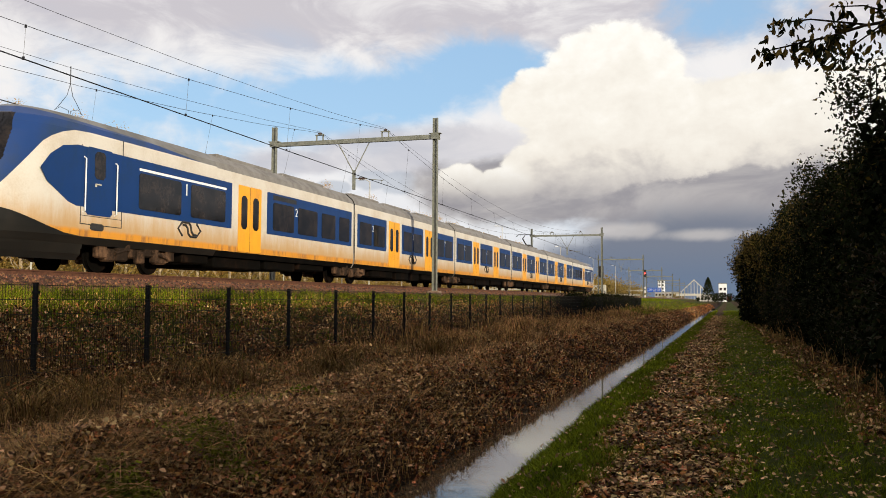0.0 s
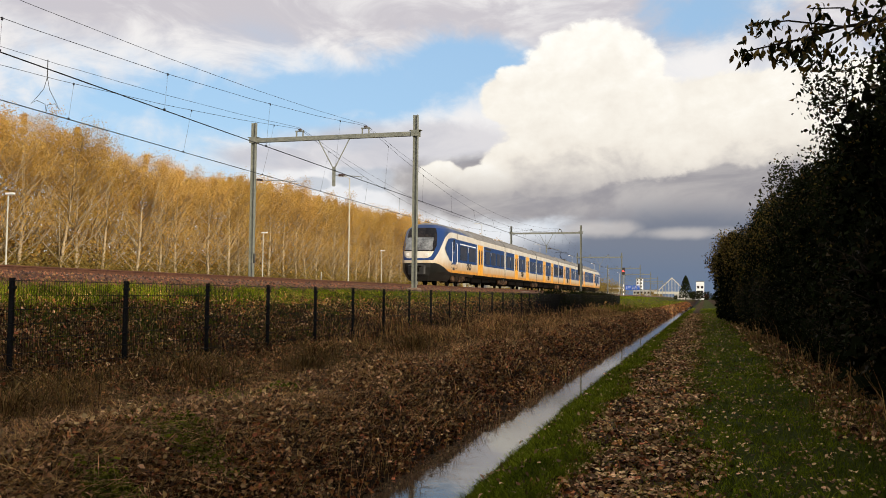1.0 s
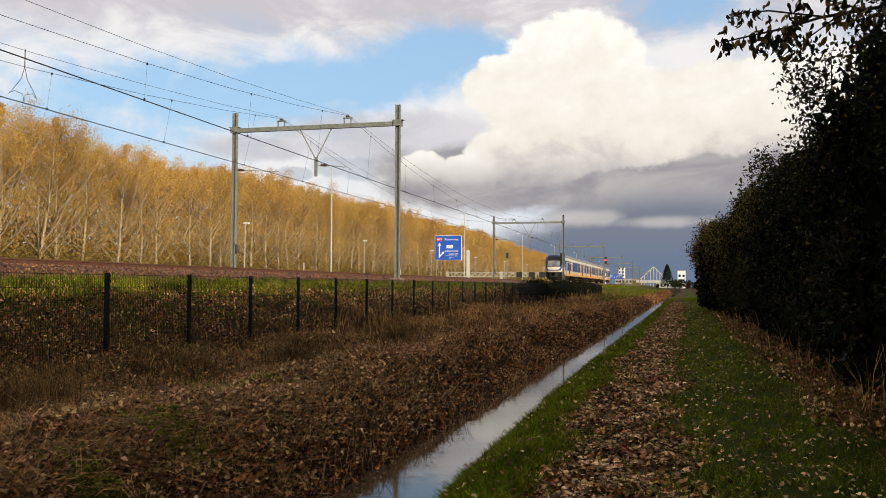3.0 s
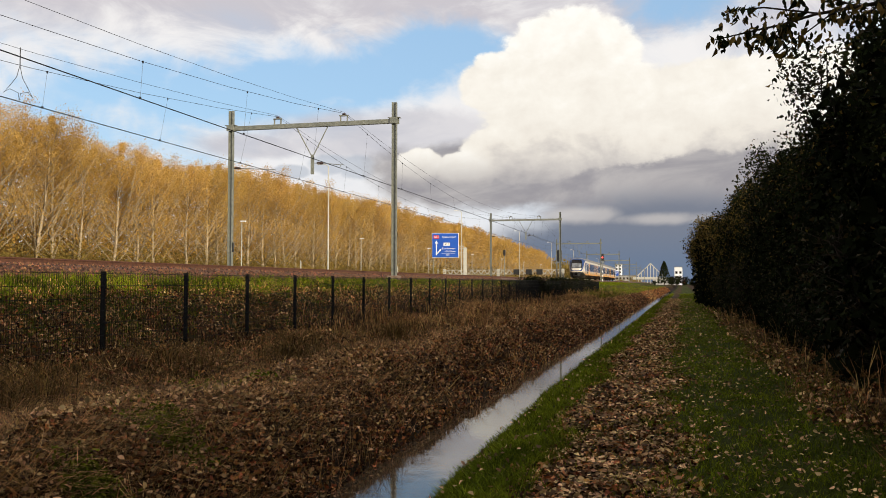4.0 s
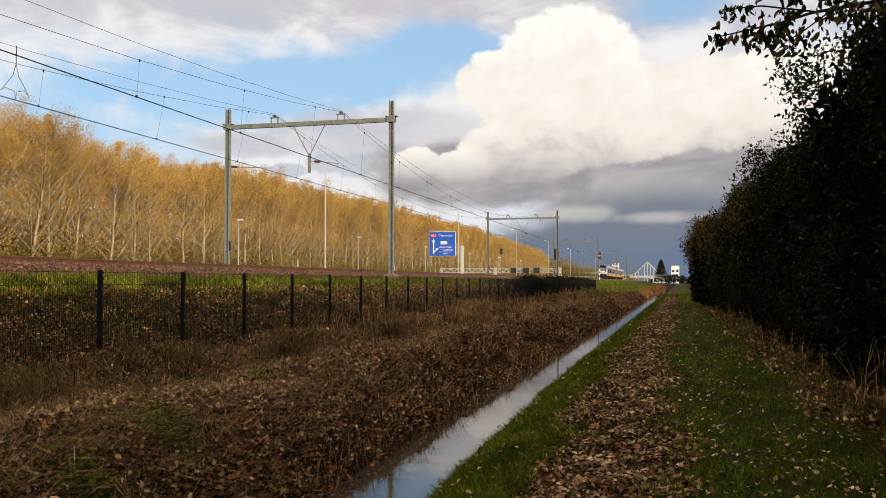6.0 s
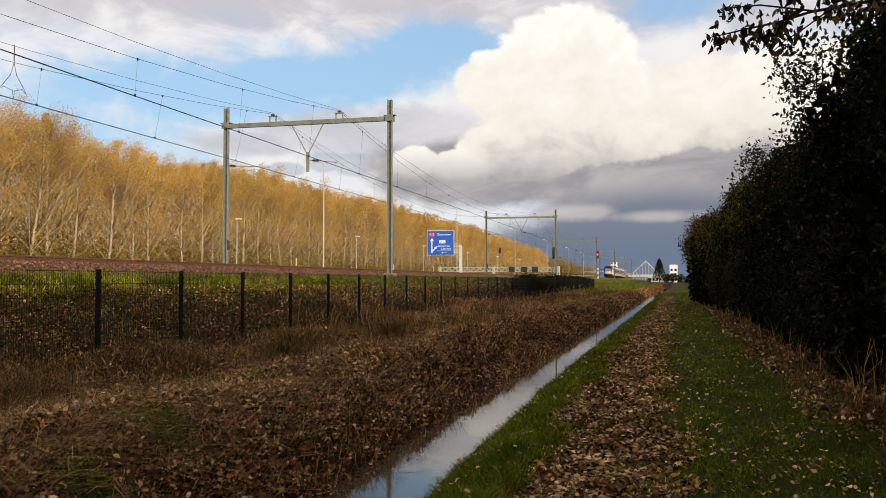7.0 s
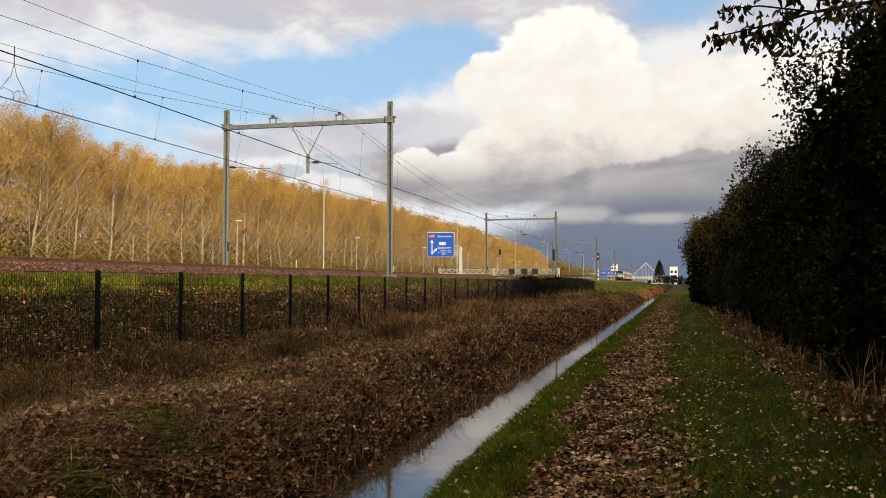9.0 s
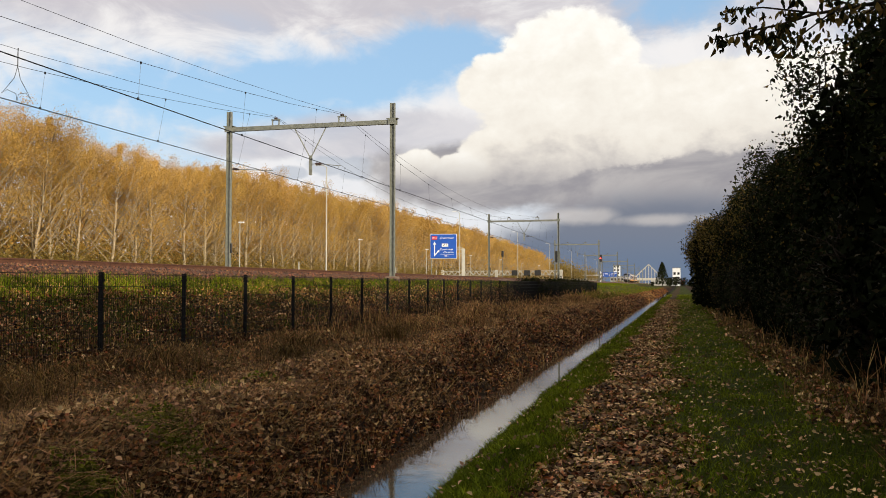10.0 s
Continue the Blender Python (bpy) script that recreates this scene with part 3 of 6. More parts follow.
def overhead_line():
    ys = np.arange(PORTAL_Y - PORTAL_STEP, PORTAL_Y + PORTAL_STEP * 7.01, PORTAL_STEP / 12)
    for centre, bracket, middle, first in ((-16.12, -15.84, -16.2, 31.0), (-20.18, -19.5, -20.3, 31.5)):
        def messenger(y):
            return (middle + (bracket - middle) * along(y), y, 8.08 + (MESSENGER + 0.05 - 8.08) * along(y))

        def feeder(y):
            return (middle + (bracket - middle) * along(y), y, 8.76 + (MESSENGER + 0.11 - 8.76) * along(y))

        def contact(y):
            return centre + 0.10 * math.sin(math.pi * (y - PORTAL_Y) / PORTAL_STEP)

        top = empty("overhead_line", pose(0, 0, 0), "thin black overhead wires with droppers above the track", "overhead wire", "overhead lines")
        s = Shape()
        s.tube([messenger(y) for y in ys], 0.0085, 5)
        put("messenger_wire", s, CABLE, top)
        s = Shape()
        s.tube([feeder(y) for y in ys], 0.0075, 5)
        put("feeder_wire", s, CABLE, top)
        s = Shape()
        for dx in (-0.02, 0.02):
            s.tube([(contact(y) + dx, y, CONTACT) for y in ys], 0.011, 5)
        put("contact_wire", s, CABLE, top)
        for k in range(-7, 48):
            y = first + k * PORTAL_STEP / 10
            s = Shape()
            s.tube([messenger(y), (contact(y), y, CONTACT)], 0.005, 4)
            s.box(contact(y) - 0.03, contact(y) + 0.03, y - 0.02, y + 0.02, CONTACT - 0.02, CONTACT + 0.06)
            s.box(messenger(y)[0] - 0.02, messenger(y)[0] + 0.02, y - 0.02, y + 0.02, messenger(y)[2] - 0.05, messenger(y)[2] + 0.03)
            put("dropper", s, CABLE, top)
    # slack jumper loops that join the wires of the far track
    y = 23.35
    x, z = feeder(y)[0], feeder(y)[2]
    s = Shape()
    s.tube([(x, y, z + 0.05), (x, y, messenger(y)[2])], 0.016, 5)
    for d, fall in ((-0.30, 0.0), (0.26, 0.05)):
        m = messenger(y)[2]
        s.tube([(x, y, m), (x + d * 0.15, y + d * 0.3, m - 0.4), (x + d * 0.5, y + d, m - 0.75), (x + d * 0.7, y + d * 1.5, m - 0.95 - fall), (x + d * 0.4, y + d, m - 0.82), (x, y + d * 0.2, m - 0.9), (x, y, CONTACT)], 0.010, 5)
    put("jumper_cable", s, CABLE, top, "slack jumper loops between the wires")


# ---- fence ----
FENCE_X, FENCE_Y, FENCE_STEP, FENCE_TOP = -8.89, 12.283, 2.5, 1.77


def fence():
    post, mesh = Shape(), Shape()
    post.box(-0.032, 0.032, -0.022, 0.022, -1.75, 0.0)
    post.box(-0.036, 0.036, -0.026, 0.026, 0.0, 0.015)
    for k in range(50):
        y = 0.025 + k * 0.05
        mesh.tube([(0.04, y, -1.62), (0.04, y, 0.0)], 0.0032, 4)
    for z in (-0.02, -0.22, -0.42, -0.62, -0.82, -1.02, -1.22, -1.42, -1.6):
        for x in (0.034, 0.047):
            mesh.tube([(x, 0, z), (x, FENCE_STEP, z)], 0.004, 4)
    clip = Shape()
    clip.box(-0.04, 0.052, -0.03, 0.03, -0.02, 0.02)
    m = [post.data("post", FENCE_PAINT), mesh.data("wire_mesh", FENCE_PAINT), clip.data("clip", FENCE_PAINT)]
    for k in range(-5, 42):
        p = empty("fence_panel", pose(FENCE_X, FENCE_Y + FENCE_STEP * k, FENCE_TOP), "black coated steel mesh fence panel on a slim post", "fence", "fence panels")
        put("post", m[0], None, p)
        put("wire_mesh", m[1], None, p)
        for z in (-0.12, -0.82, -1.42):
            put("clip", m[2], None, p, at=pose(0, 0, z))

# ---- the train ----


def train_paint(name, colour, stain, low=0.45, high=0.8, rough=0.38, spec=0.4):
    """Train paint, with brown brake dust that thickens in streaks."""
    m = bpy.data.materials.new(name)
    m.use_nodes = True
    n = Nodes(m.node_tree)
    at = n.node("ShaderNodeTexCoord").outputs["Object"]
    mp = n.node("ShaderNodeMapping")
    n.put(mp.inputs[0], at)
    mp.inputs["Scale"].default_value = (1, 0.8, 0.4)
    f = n.noise(mp.outputs[0], 2.2, 6, 0.65)
    g = n.noise(at, 18.0, 4, 0.6)
    f = n.math("ADD", n.math("MULTIPLY", f, 0.8), n.math("MULTIPLY", g, 0.2))
    s = n.node("ShaderNodeBsdfPrincipled")
    s.inputs["Specular IOR Level"].default_value = spec
    n.put(s.inputs["Base Color"], n.mix(n.smooth(f, low, high), colour, stain))
    n.put(s.inputs["Roughness"], n.math("ADD", n.math("MULTIPLY", f, 0.4), rough - 0.2))
    n.put(n.node("ShaderNodeOutputMaterial").inputs[0], s.outputs[0])
    return m


T_YELLOW = train_paint("train_yellow", (0.80, 0.36, 0.02), (0.50, 0.22, 0.04))
T_BLUE = train_paint("train_blue", (0.005, 0.034, 0.140), (0.012, 0.034, 0.085), spec=0.2)
T_ROOF = train_paint("train_roof_grey", (0.20, 0.19, 0.175), (0.11, 0.10, 0.09), 0.4, 0.7, 0.6)
T_DARK = train_paint("train_dark_grey", (0.003, 0.003, 0.003), (0.009, 0.007, 0.006), 0.4, 0.7, 0.8, 0.05)
T_UNDER = train_paint("train_underframe", (0.003, 0.0025, 0.002), (0.030, 0.016, 0.010), 0.48, 0.8, 0.9, 0.05)
T_BOGIE = train_paint("train_bogie_dust", (0.020, 0.013, 0.009), (0.17, 0.095, 0.055), 0.42, 0.70, 0.9, 0.1)
T_GLASS = material("dark_train_glass", (0.006, 0.006, 0.007), 0.08, 0.0, (0.035, 0.026, 0.022), 1.6, 6.0, 0.42, 0.72, spec=0.25)
T_SCREEN = material("windscreen_glass", (0.07, 0.075, 0.08), 0.1, 0.0, (0.26, 0.27, 0.28), 0.9, spec=0.8)
T_LAMP = material("headlamp_glass", (0.75, 0.72, 0.68), 0.15, 0.0, spec=0.8)

WHITE_PAINT, DUST, SILL_PAINT = (0.60, 0.565, 0.505), (0.47, 0.29, 0.125), (0.62, 0.27, 0.035)
BLUE_PAINT, ROOF_PAINT, SKIRT_PAINT = (0.006, 0.036, 0.150), (0.17, 0.165, 0.15), (0.010, 0.010, 0.0095)


def body_colour(n, at, z):
    """White car side over an orange sill, with brake dust that creeps up in streaks."""
    mp = n.node("ShaderNodeMapping")
    n.put(mp.inputs[0], at)
    mp.inputs["Scale"].default_value = (1, 1.6, 0.35)
    streaks = n.noise(mp.outputs[0], 2.4, 6, 0.68)
    grime = n.noise(at, 0.9, 6, 0.6)
    speck = n.noise(at, 22.0, 4, 0.6)
    white = n.mix(n.smooth(n.math("ADD", n.math("MULTIPLY", grime, 0.7), n.math("MULTIPLY", speck, 0.3)), 0.38, 0.75), WHITE_PAINT, (0.47, 0.40, 0.315))
    up = n.math("ADD", z, n.math("MULTIPLY", n.math("SUBTRACT", streaks, 0.5), 0.9))
    col = n.mix(n.math("MULTIPLY", n.smooth(up, 1.85, 0.98), 0.95), white, DUST)
    edge = n.math("ADD", z, n.math("MULTIPLY", n.math("SUBTRACT", streaks, 0.5), 0.10))
    col = n.mix(n.smooth(edge, 1.08, 0.98), col, n.mix(n.smooth(streaks, 0.45, 0.7), SILL_PAINT, (0.30, 0.14, 0.05)))
    return col, grime


def finish_paint(n, m, col, grime):
    s = n.node("ShaderNodeBsdfPrincipled")
    s.inputs["Specular IOR Level"].default_value = 0.35
    n.put(s.inputs["Base Color"], col)
    n.put(s.inputs["Roughness"], n.math("ADD", n.math("MULTIPLY", grime, 0.4), 0.2))
    n.put(n.node("ShaderNodeOutputMaterial").inputs[0], s.outputs[0])
    return m


def body_paint():
    m = bpy.data.materials.new("train_body_paint")
    m.use_nodes = True
    n = Nodes(m.node_tree)
    at = n.node("ShaderNodeTexCoord").outputs["Object"]
    sep = n.node("ShaderNodeSeparateXYZ")
    n.put(sep.inputs[0], at)
    return finish_paint(n, m, *body_colour(n, at, sep.outputs[2]))


def cab_paint():
    """The cab's livery: dark skirt, white flank, blue sweep up to the roof, grey roof."""
    m = bpy.data.materials.new("train_cab_paint")
    m.use_nodes = True
    n = Nodes(m.node_tree)
    at = n.node("ShaderNodeTexCoord").outputs["Object"]
    sep = n.node("ShaderNodeSeparateXYZ")
    n.put(sep.inputs[0], at)
    x, y, z = sep.outputs
    along_car = n.math("DIVIDE", y, 10.0)

    def line(points):
        # a line of height over the car's length, in units of 10 m and 5 m
        r = n.ramp(along_car, [(a / 10, (b / 5, b / 5, b / 5)) for a, b in points])
        return n.math("MULTIPLY", r, 5.0)

    col, grime = body_colour(n, at, z)
    blue = n.mix(n.smooth(grime, 0.4, 0.7), BLUE_PAINT, (0.014, 0.036, 0.090))
    roof = n.mix(n.smooth(grime, 0.35, 0.65), ROOF_PAINT, (0.10, 0.095, 0.085))
    skirt = n.mix(n.smooth(grime, 0.4, 0.7), SKIRT_PAINT, (0.016, 0.014, 0.012))
    sweep = line([(0.0, 1.50), (0.72, 1.56), (1.0, 1.85), (1.5, 2.4), (2.05, 3.0), (2.3, 3.17), (2.6, 3.31), (3.0, 3.42), (3.6, 3.46), (10.0, 3.46)])
    crown = line([(0.0, 3.95), (1.5, 3.90), (3.0, 3.74), (6.0, 3.66), (8.6, 3.46), (10.0, 3.40)])
    hem = line([(0.0, 1.36), (0.9, 1.38), (1.3, 1.30), (1.7, 1.18), (2.2, 1.03), (2.75, 0.90), (3.3, 0.85), (10.0, 0.85)])
    above = n.smooth(n.math("SUBTRACT", z, sweep), -0.006, 0.006)
    col = n.mix(above, col, blue)
    col = n.mix(n.smooth(n.math("SUBTRACT", z, n.math("MAXIMUM", crown, 3.46)), -0.01, 0.01), col, roof)
    col = n.mix(n.smooth(n.math("SUBTRACT", z, hem), 0.006, -0.006), col, skirt)
    return finish_paint(n, m, col, grime)


SIDE = 1.42
END_CAR, MID_CAR = 20.3, 15.45
SECTION = [(1.30, 0.66), (1.405, 0.84), (1.415, 0.98), (1.42, 1.21), (1.42, 1.45), (1.42, 3.12), (1.405, 3.42), (1.31, 3.63), (1.02, 3.88), (0.55, 4.02), (0.0, 4.06)]


def section_ring(points):
    return points + [(-x, z) for x, z in reversed(points[:-1])]


def resample(points, step):
    out = []
    for (x0, z0), (x1, z1) in zip(points, points[1:]):
        k = max(1, round(math.hypot(x1 - x0, z1 - z0) / step))
        out += [(x0 + (x1 - x0) * i / k, z0 + (z1 - z0) * i / k) for i in range(k)]
    return out + [points[-1]]


BODY_SLOTS = [body_paint(), T_ROOF, T_DARK, cab_paint(), T_GLASS, T_SCREEN]


def band(z):
    return 2 if z < 0.85 else 0 if z < 3.46 else 1


def plain_body(y0, y1):
    s = Shape()
    ring = section_ring(SECTION)
    n = len(ring)
    ys = (y0, y0 + 0.05, y1 - 0.05, y1)
    for a, b in zip(ys, ys[1:]):
        for i in range(n - 1):
            (x0, z0), (x1, z1) = ring[i], ring[i + 1]
            s.add([(x0, a, z0), (x0, b, z0), (x1, b, z1), (x1, a, z1)], [(3, 2, 1, 0)], band((z0 + z1) / 2))
    for y, flip in ((y0, 1), (y1, -1)):
        s.add([(x, y, z) for x, z in ring], [tuple(range(n))[::flip]], 2)
    s.add([(1.30, y0, 0.66), (1.30, y1, 0.66), (-1.30, y1, 0.66), (-1.30, y0, 0.66)], [(0, 1, 2, 3)], 2)
    return s


def nose_face(x, y, z):
    """Which material covers the cab's skin at a point."""
    x = abs(x)
    if z < np.interp(y, [0.0, 0.9, 1.7, 2.75, 3.3], [1.36, 1.38, 1.18, 0.90, 0.84]):
        return 3
    if y < 2.0 and z > 2.10 and x < np.interp(z, [2.1, 2.5, 3.2, 3.6], [0.98, 1.06, 1.0, 0.86]):
        if 2.17 < z < 2.98 and x < np.interp(z, [2.1, 3.0], [0.90, 0.86]):
            return 5
        if z < 3.62:
            return 4
    if y < 1.15 and 1.66 < z <= 2.10 and x < np.interp(z, [1.66, 1.8, 2.1], [0.62, 0.86, 0.98]):
        return 0
    return 3


def nose_body(length):
    """The cab end with its rounded, raked nose, then the straight car body."""
    s = Shape()
    low = [(1.12, 0.27), (1.24, 0.42)] + SECTION
    half = resample(low, 0.027)
    ring = section_ring(half)
    n = len(ring)
    top = 4.2
    rows = []
    steps = list(np.linspace(0, 1, 155) ** 1.3)
    for d in steps:
        w = 0.60 + 0.40 * (1 - (1 - min(1.0, d / 0.62)) ** 2.6)
        row = []
        for x, z in ring:
            front = np.interp(z, [0.27, 0.6, 1.1, 1.6, 2.05, 2.6, 3.2, 3.6, 3.86, 4.06], [0.80, 0.52, 0.42, 0.42, 0.50, 0.76, 1.14, 1.48, 1.90, 2.5])
            y = front + (top - front) * d
            bow = 0.12 * (1 - d) ** 2 * (x / 1.42) ** 2
            tuck = 1 - (1 - d) ** 2 * np.interp(z, [0.27, 0.7, 1.5], [0.20, 0.08, 0.0])
            row.append((x * w * tuck, y + bow, z - 0.10 * (1 - d) * max(0, z - 3.6)))
        rows.append(row)
    for a, b in zip(rows, rows[1:]):
        for i in range(n - 1):
            q = [a[i], b[i], b[i + 1], a[i + 1]]
            c = [sum(p[k] for p in q) / 4 for k in range(3)]
            if c[2] < 0.66 and c[1] > 3.5:
                continue
            s.add(q, [(3, 2, 1, 0)], nose_face(*c))
    # the blunt front between the two sides
    first = rows[0]
    m = n // 2
    for i in range(m):
        p, q, r, t = first[i], first[i + 1], first[n - 2 - i], first[n - 1 - i]
        k = 36
        for j in range(k):
            def at(a, b, f):
                e = [a[h] + (b[h] - a[h]) * f for h in range(3)]
                e[1] -= 0.16 * (1 - (2 * f - 1) ** 2)
                return e
            quad = [at(p, t, j / k), at(q, r, j / k), at(q, r, (j + 1) / k), at(p, t, (j + 1) / k)]
            c = [sum(v[h] for v in quad) / 4 for h in range(3)]
            s.add(quad, [(0, 1, 2, 3)], nose_face(*c))
    ring2 = section_ring(SECTION)
    for i in range(len(ring2) - 1):
        (x0, z0), (x1, z1) = ring2[i], ring2[i + 1]
        for a, b in ((top, 9.4), (9.4, length)):
            slot = 3 if a == top else band((z0 + z1) / 2)
            s.add([(x0, a, z0), (x0, b, z0), (x1, b, z1), (x1, a, z1)], [(3, 2, 1, 0)], slot)
    s.add([(x, length, z) for x, z in ring2], [tuple(range(len(ring2)))[::-1]], 2)
    s.add([(1.30, 3.4, 0.66), (1.30, length, 0.66), (-1.30, length, 0.66), (-1.30, 3.4, 0.66)], [(0, 1, 2, 3)], 2)
    return s


def on_side(side, outline, out, thick=0.012):
    """A thin plate of that outline (along, up) on one side of the car."""
    x0, x1 = side * (SIDE + out - thick), side * (SIDE + out)
    s = Shape()
    pts = outline if side < 0 else outline[::-1]
    return s.loft([[(x0, y, z) for y, z in pts], [(x1, y, z) for y, z in pts]])


def rect(y0, y1, z0, z1, c=0.05):
    return [(y0 + c, z0), (y1 - c, z0), (y1, z0 + c), (y1, z1 - c), (y1 - c, z1), (y0 + c, z1), (y0, z1 - c), (y0, z0 + c)]


def figure(text, side, y, z, size, parent):
    data = bpy.data.curves.new("class_number", "FONT")
    data.body, data.size, data.extrude, data.align_x, data.align_y = text, size, 0.002, "CENTER", "CENTER"
    data.materials.append(SIGN_WHITE)
    ob = new("class_number", data)
    ob.parent = parent
    ob.matrix_basis = pose(side * (SIDE + 0.026), y, z, 90, 0, 90 if side > 0 else -90)
    return ob


def door(side, y0, parent):
    y1 = y0 + 1.5
    mid = (y0 + y1) / 2
    for a, b in ((y0, mid - 0.012), (mid + 0.012, y1)):
        put("door_leaf", on_side(side, rect(a, b, 0.87, 3.06, 0.03), 0.014), T_YELLOW, parent, "yellow sliding door leaf")
        put("door_window", on_side(side, rect((a + b) / 2 - 0.19, (a + b) / 2 + 0.19, 1.62, 2.72, 0.1), 0.02), T_GLASS, parent)
    put("door_seal", on_side(side, rect(mid - 0.011, mid + 0.011, 0.9, 3.04, 0.004), 0.01), BLACK, parent)


def window(side, y0, y1, parent, z0=1.74, z1=2.72):
    put("window", on_side(side, rect(y0, y1, z0, z1, 0.06), 0.02), T_GLASS, parent)


def emblem(side, y, parent):
    """The operator's mark as plain bent strokes."""
    s = Shape()
    x = side * (SIDE + 0.012)
    strokes = [[(-0.36, -0.20), (-0.58, 0.0), (-0.36, 0.20), (-0.04, 0.20), (0.06, 0.12), (0.10, -0.04), (0.20, -0.14), (0.34, -0.14)],
               [(0.36, 0.20), (0.58, 0.0), (0.36, -0.20), (0.04, -0.20), (-0.06, -0.12), (-0.10, 0.04), (-0.20, 0.12), (-0.34, 0.12)]]
    for line in strokes:
        s.tube([(x, y + a * side, 1.36 + b) for a, b in line], 0.034, 6)
    put("emblem", s, BLACK, parent, "dark blue emblem of bent strokes")


def bogie(y, parent):
    s = Shape()
    for side in (-1, 1):
        s.box(side * 1.08 - 0.08, side * 1.08 + 0.08, y - 1.55, y + 1.55, 0.52, 0.72, c=0.03)
        s.box(side * 1.12 - 0.13, side * 1.12 + 0.13, y - 0.35, y + 0.35, 0.40, 0.80, c=0.04)
        for d in (-1.1, 1.1):
            s.box(side * 1.12 - 0.14, side * 1.12 + 0.14, y + d - 0.22, y + d + 0.22, 0.28, 0.62, c=0.05)
            s.tube([(side * 1.14, y + d + 0.3, 0.35), (side * 1.14, y + d + 0.3, 0.78)], 0.09, 8)
            s.tube([(side * 1.14, y + d - 0.3, 0.35), (side * 1.14, y + d - 0.3, 0.78)], 0.09, 8)
        for k, (d, w, z0, z1, out) in enumerate(((-1.45, 0.20, 0.36, 0.78, 1.18), (-0.72, 0.22, 0.30, 0.66, 1.24), (-0.52, 0.10, 0.55, 0.86, 1.26), (0.05, 0.16, 0.26, 0.60, 1.26),
                                                 (0.42, 0.20, 0.46, 0.86, 1.22), (0.72, 0.12, 0.30, 0.70, 1.25), (1.48, 0.20, 0.38, 0.80, 1.18))):
            s.box(side * out - 0.09, side * out + 0.09, y + d - w, y + d + w, z0, z1, c=0.035)
        s.tube([(side * 1.30, y - 1.0, 0.50), (side * 1.30, y - 0.45, 0.62)], 0.05, 8)
        s.tube([(side * 1.30, y + 0.5, 0.62), (side * 1.30, y + 1.3, 0.46)], 0.045, 8)
        s.tube([(side * 1.28, y - 1.7, 0.80), (side * 1.28, y - 0.2, 0.74), (side * 1.28, y + 1.7, 0.82)], 0.03, 6)
    s.box(-1.0, 1.0, y - 0.35, y + 0.35, 0.4, 0.7, c=0.04)
    ob = put("bogie", s, T_BOGIE, parent, "rust-dusted dark bogie")
    for d in (-1.1, 1.1):
        for side in (-1, 1):
            w = Shape()
            w.tube([(side * 0.70, y + d, 0.42), (side * 0.73, y + d, 0.42), (side * 0.74, y + d, 0.42), (side * 0.83, y + d, 0.42)], [0.45, 0.45, 0.42, 0.42], 20)
            put("wheel", w, T_UNDER, ob)


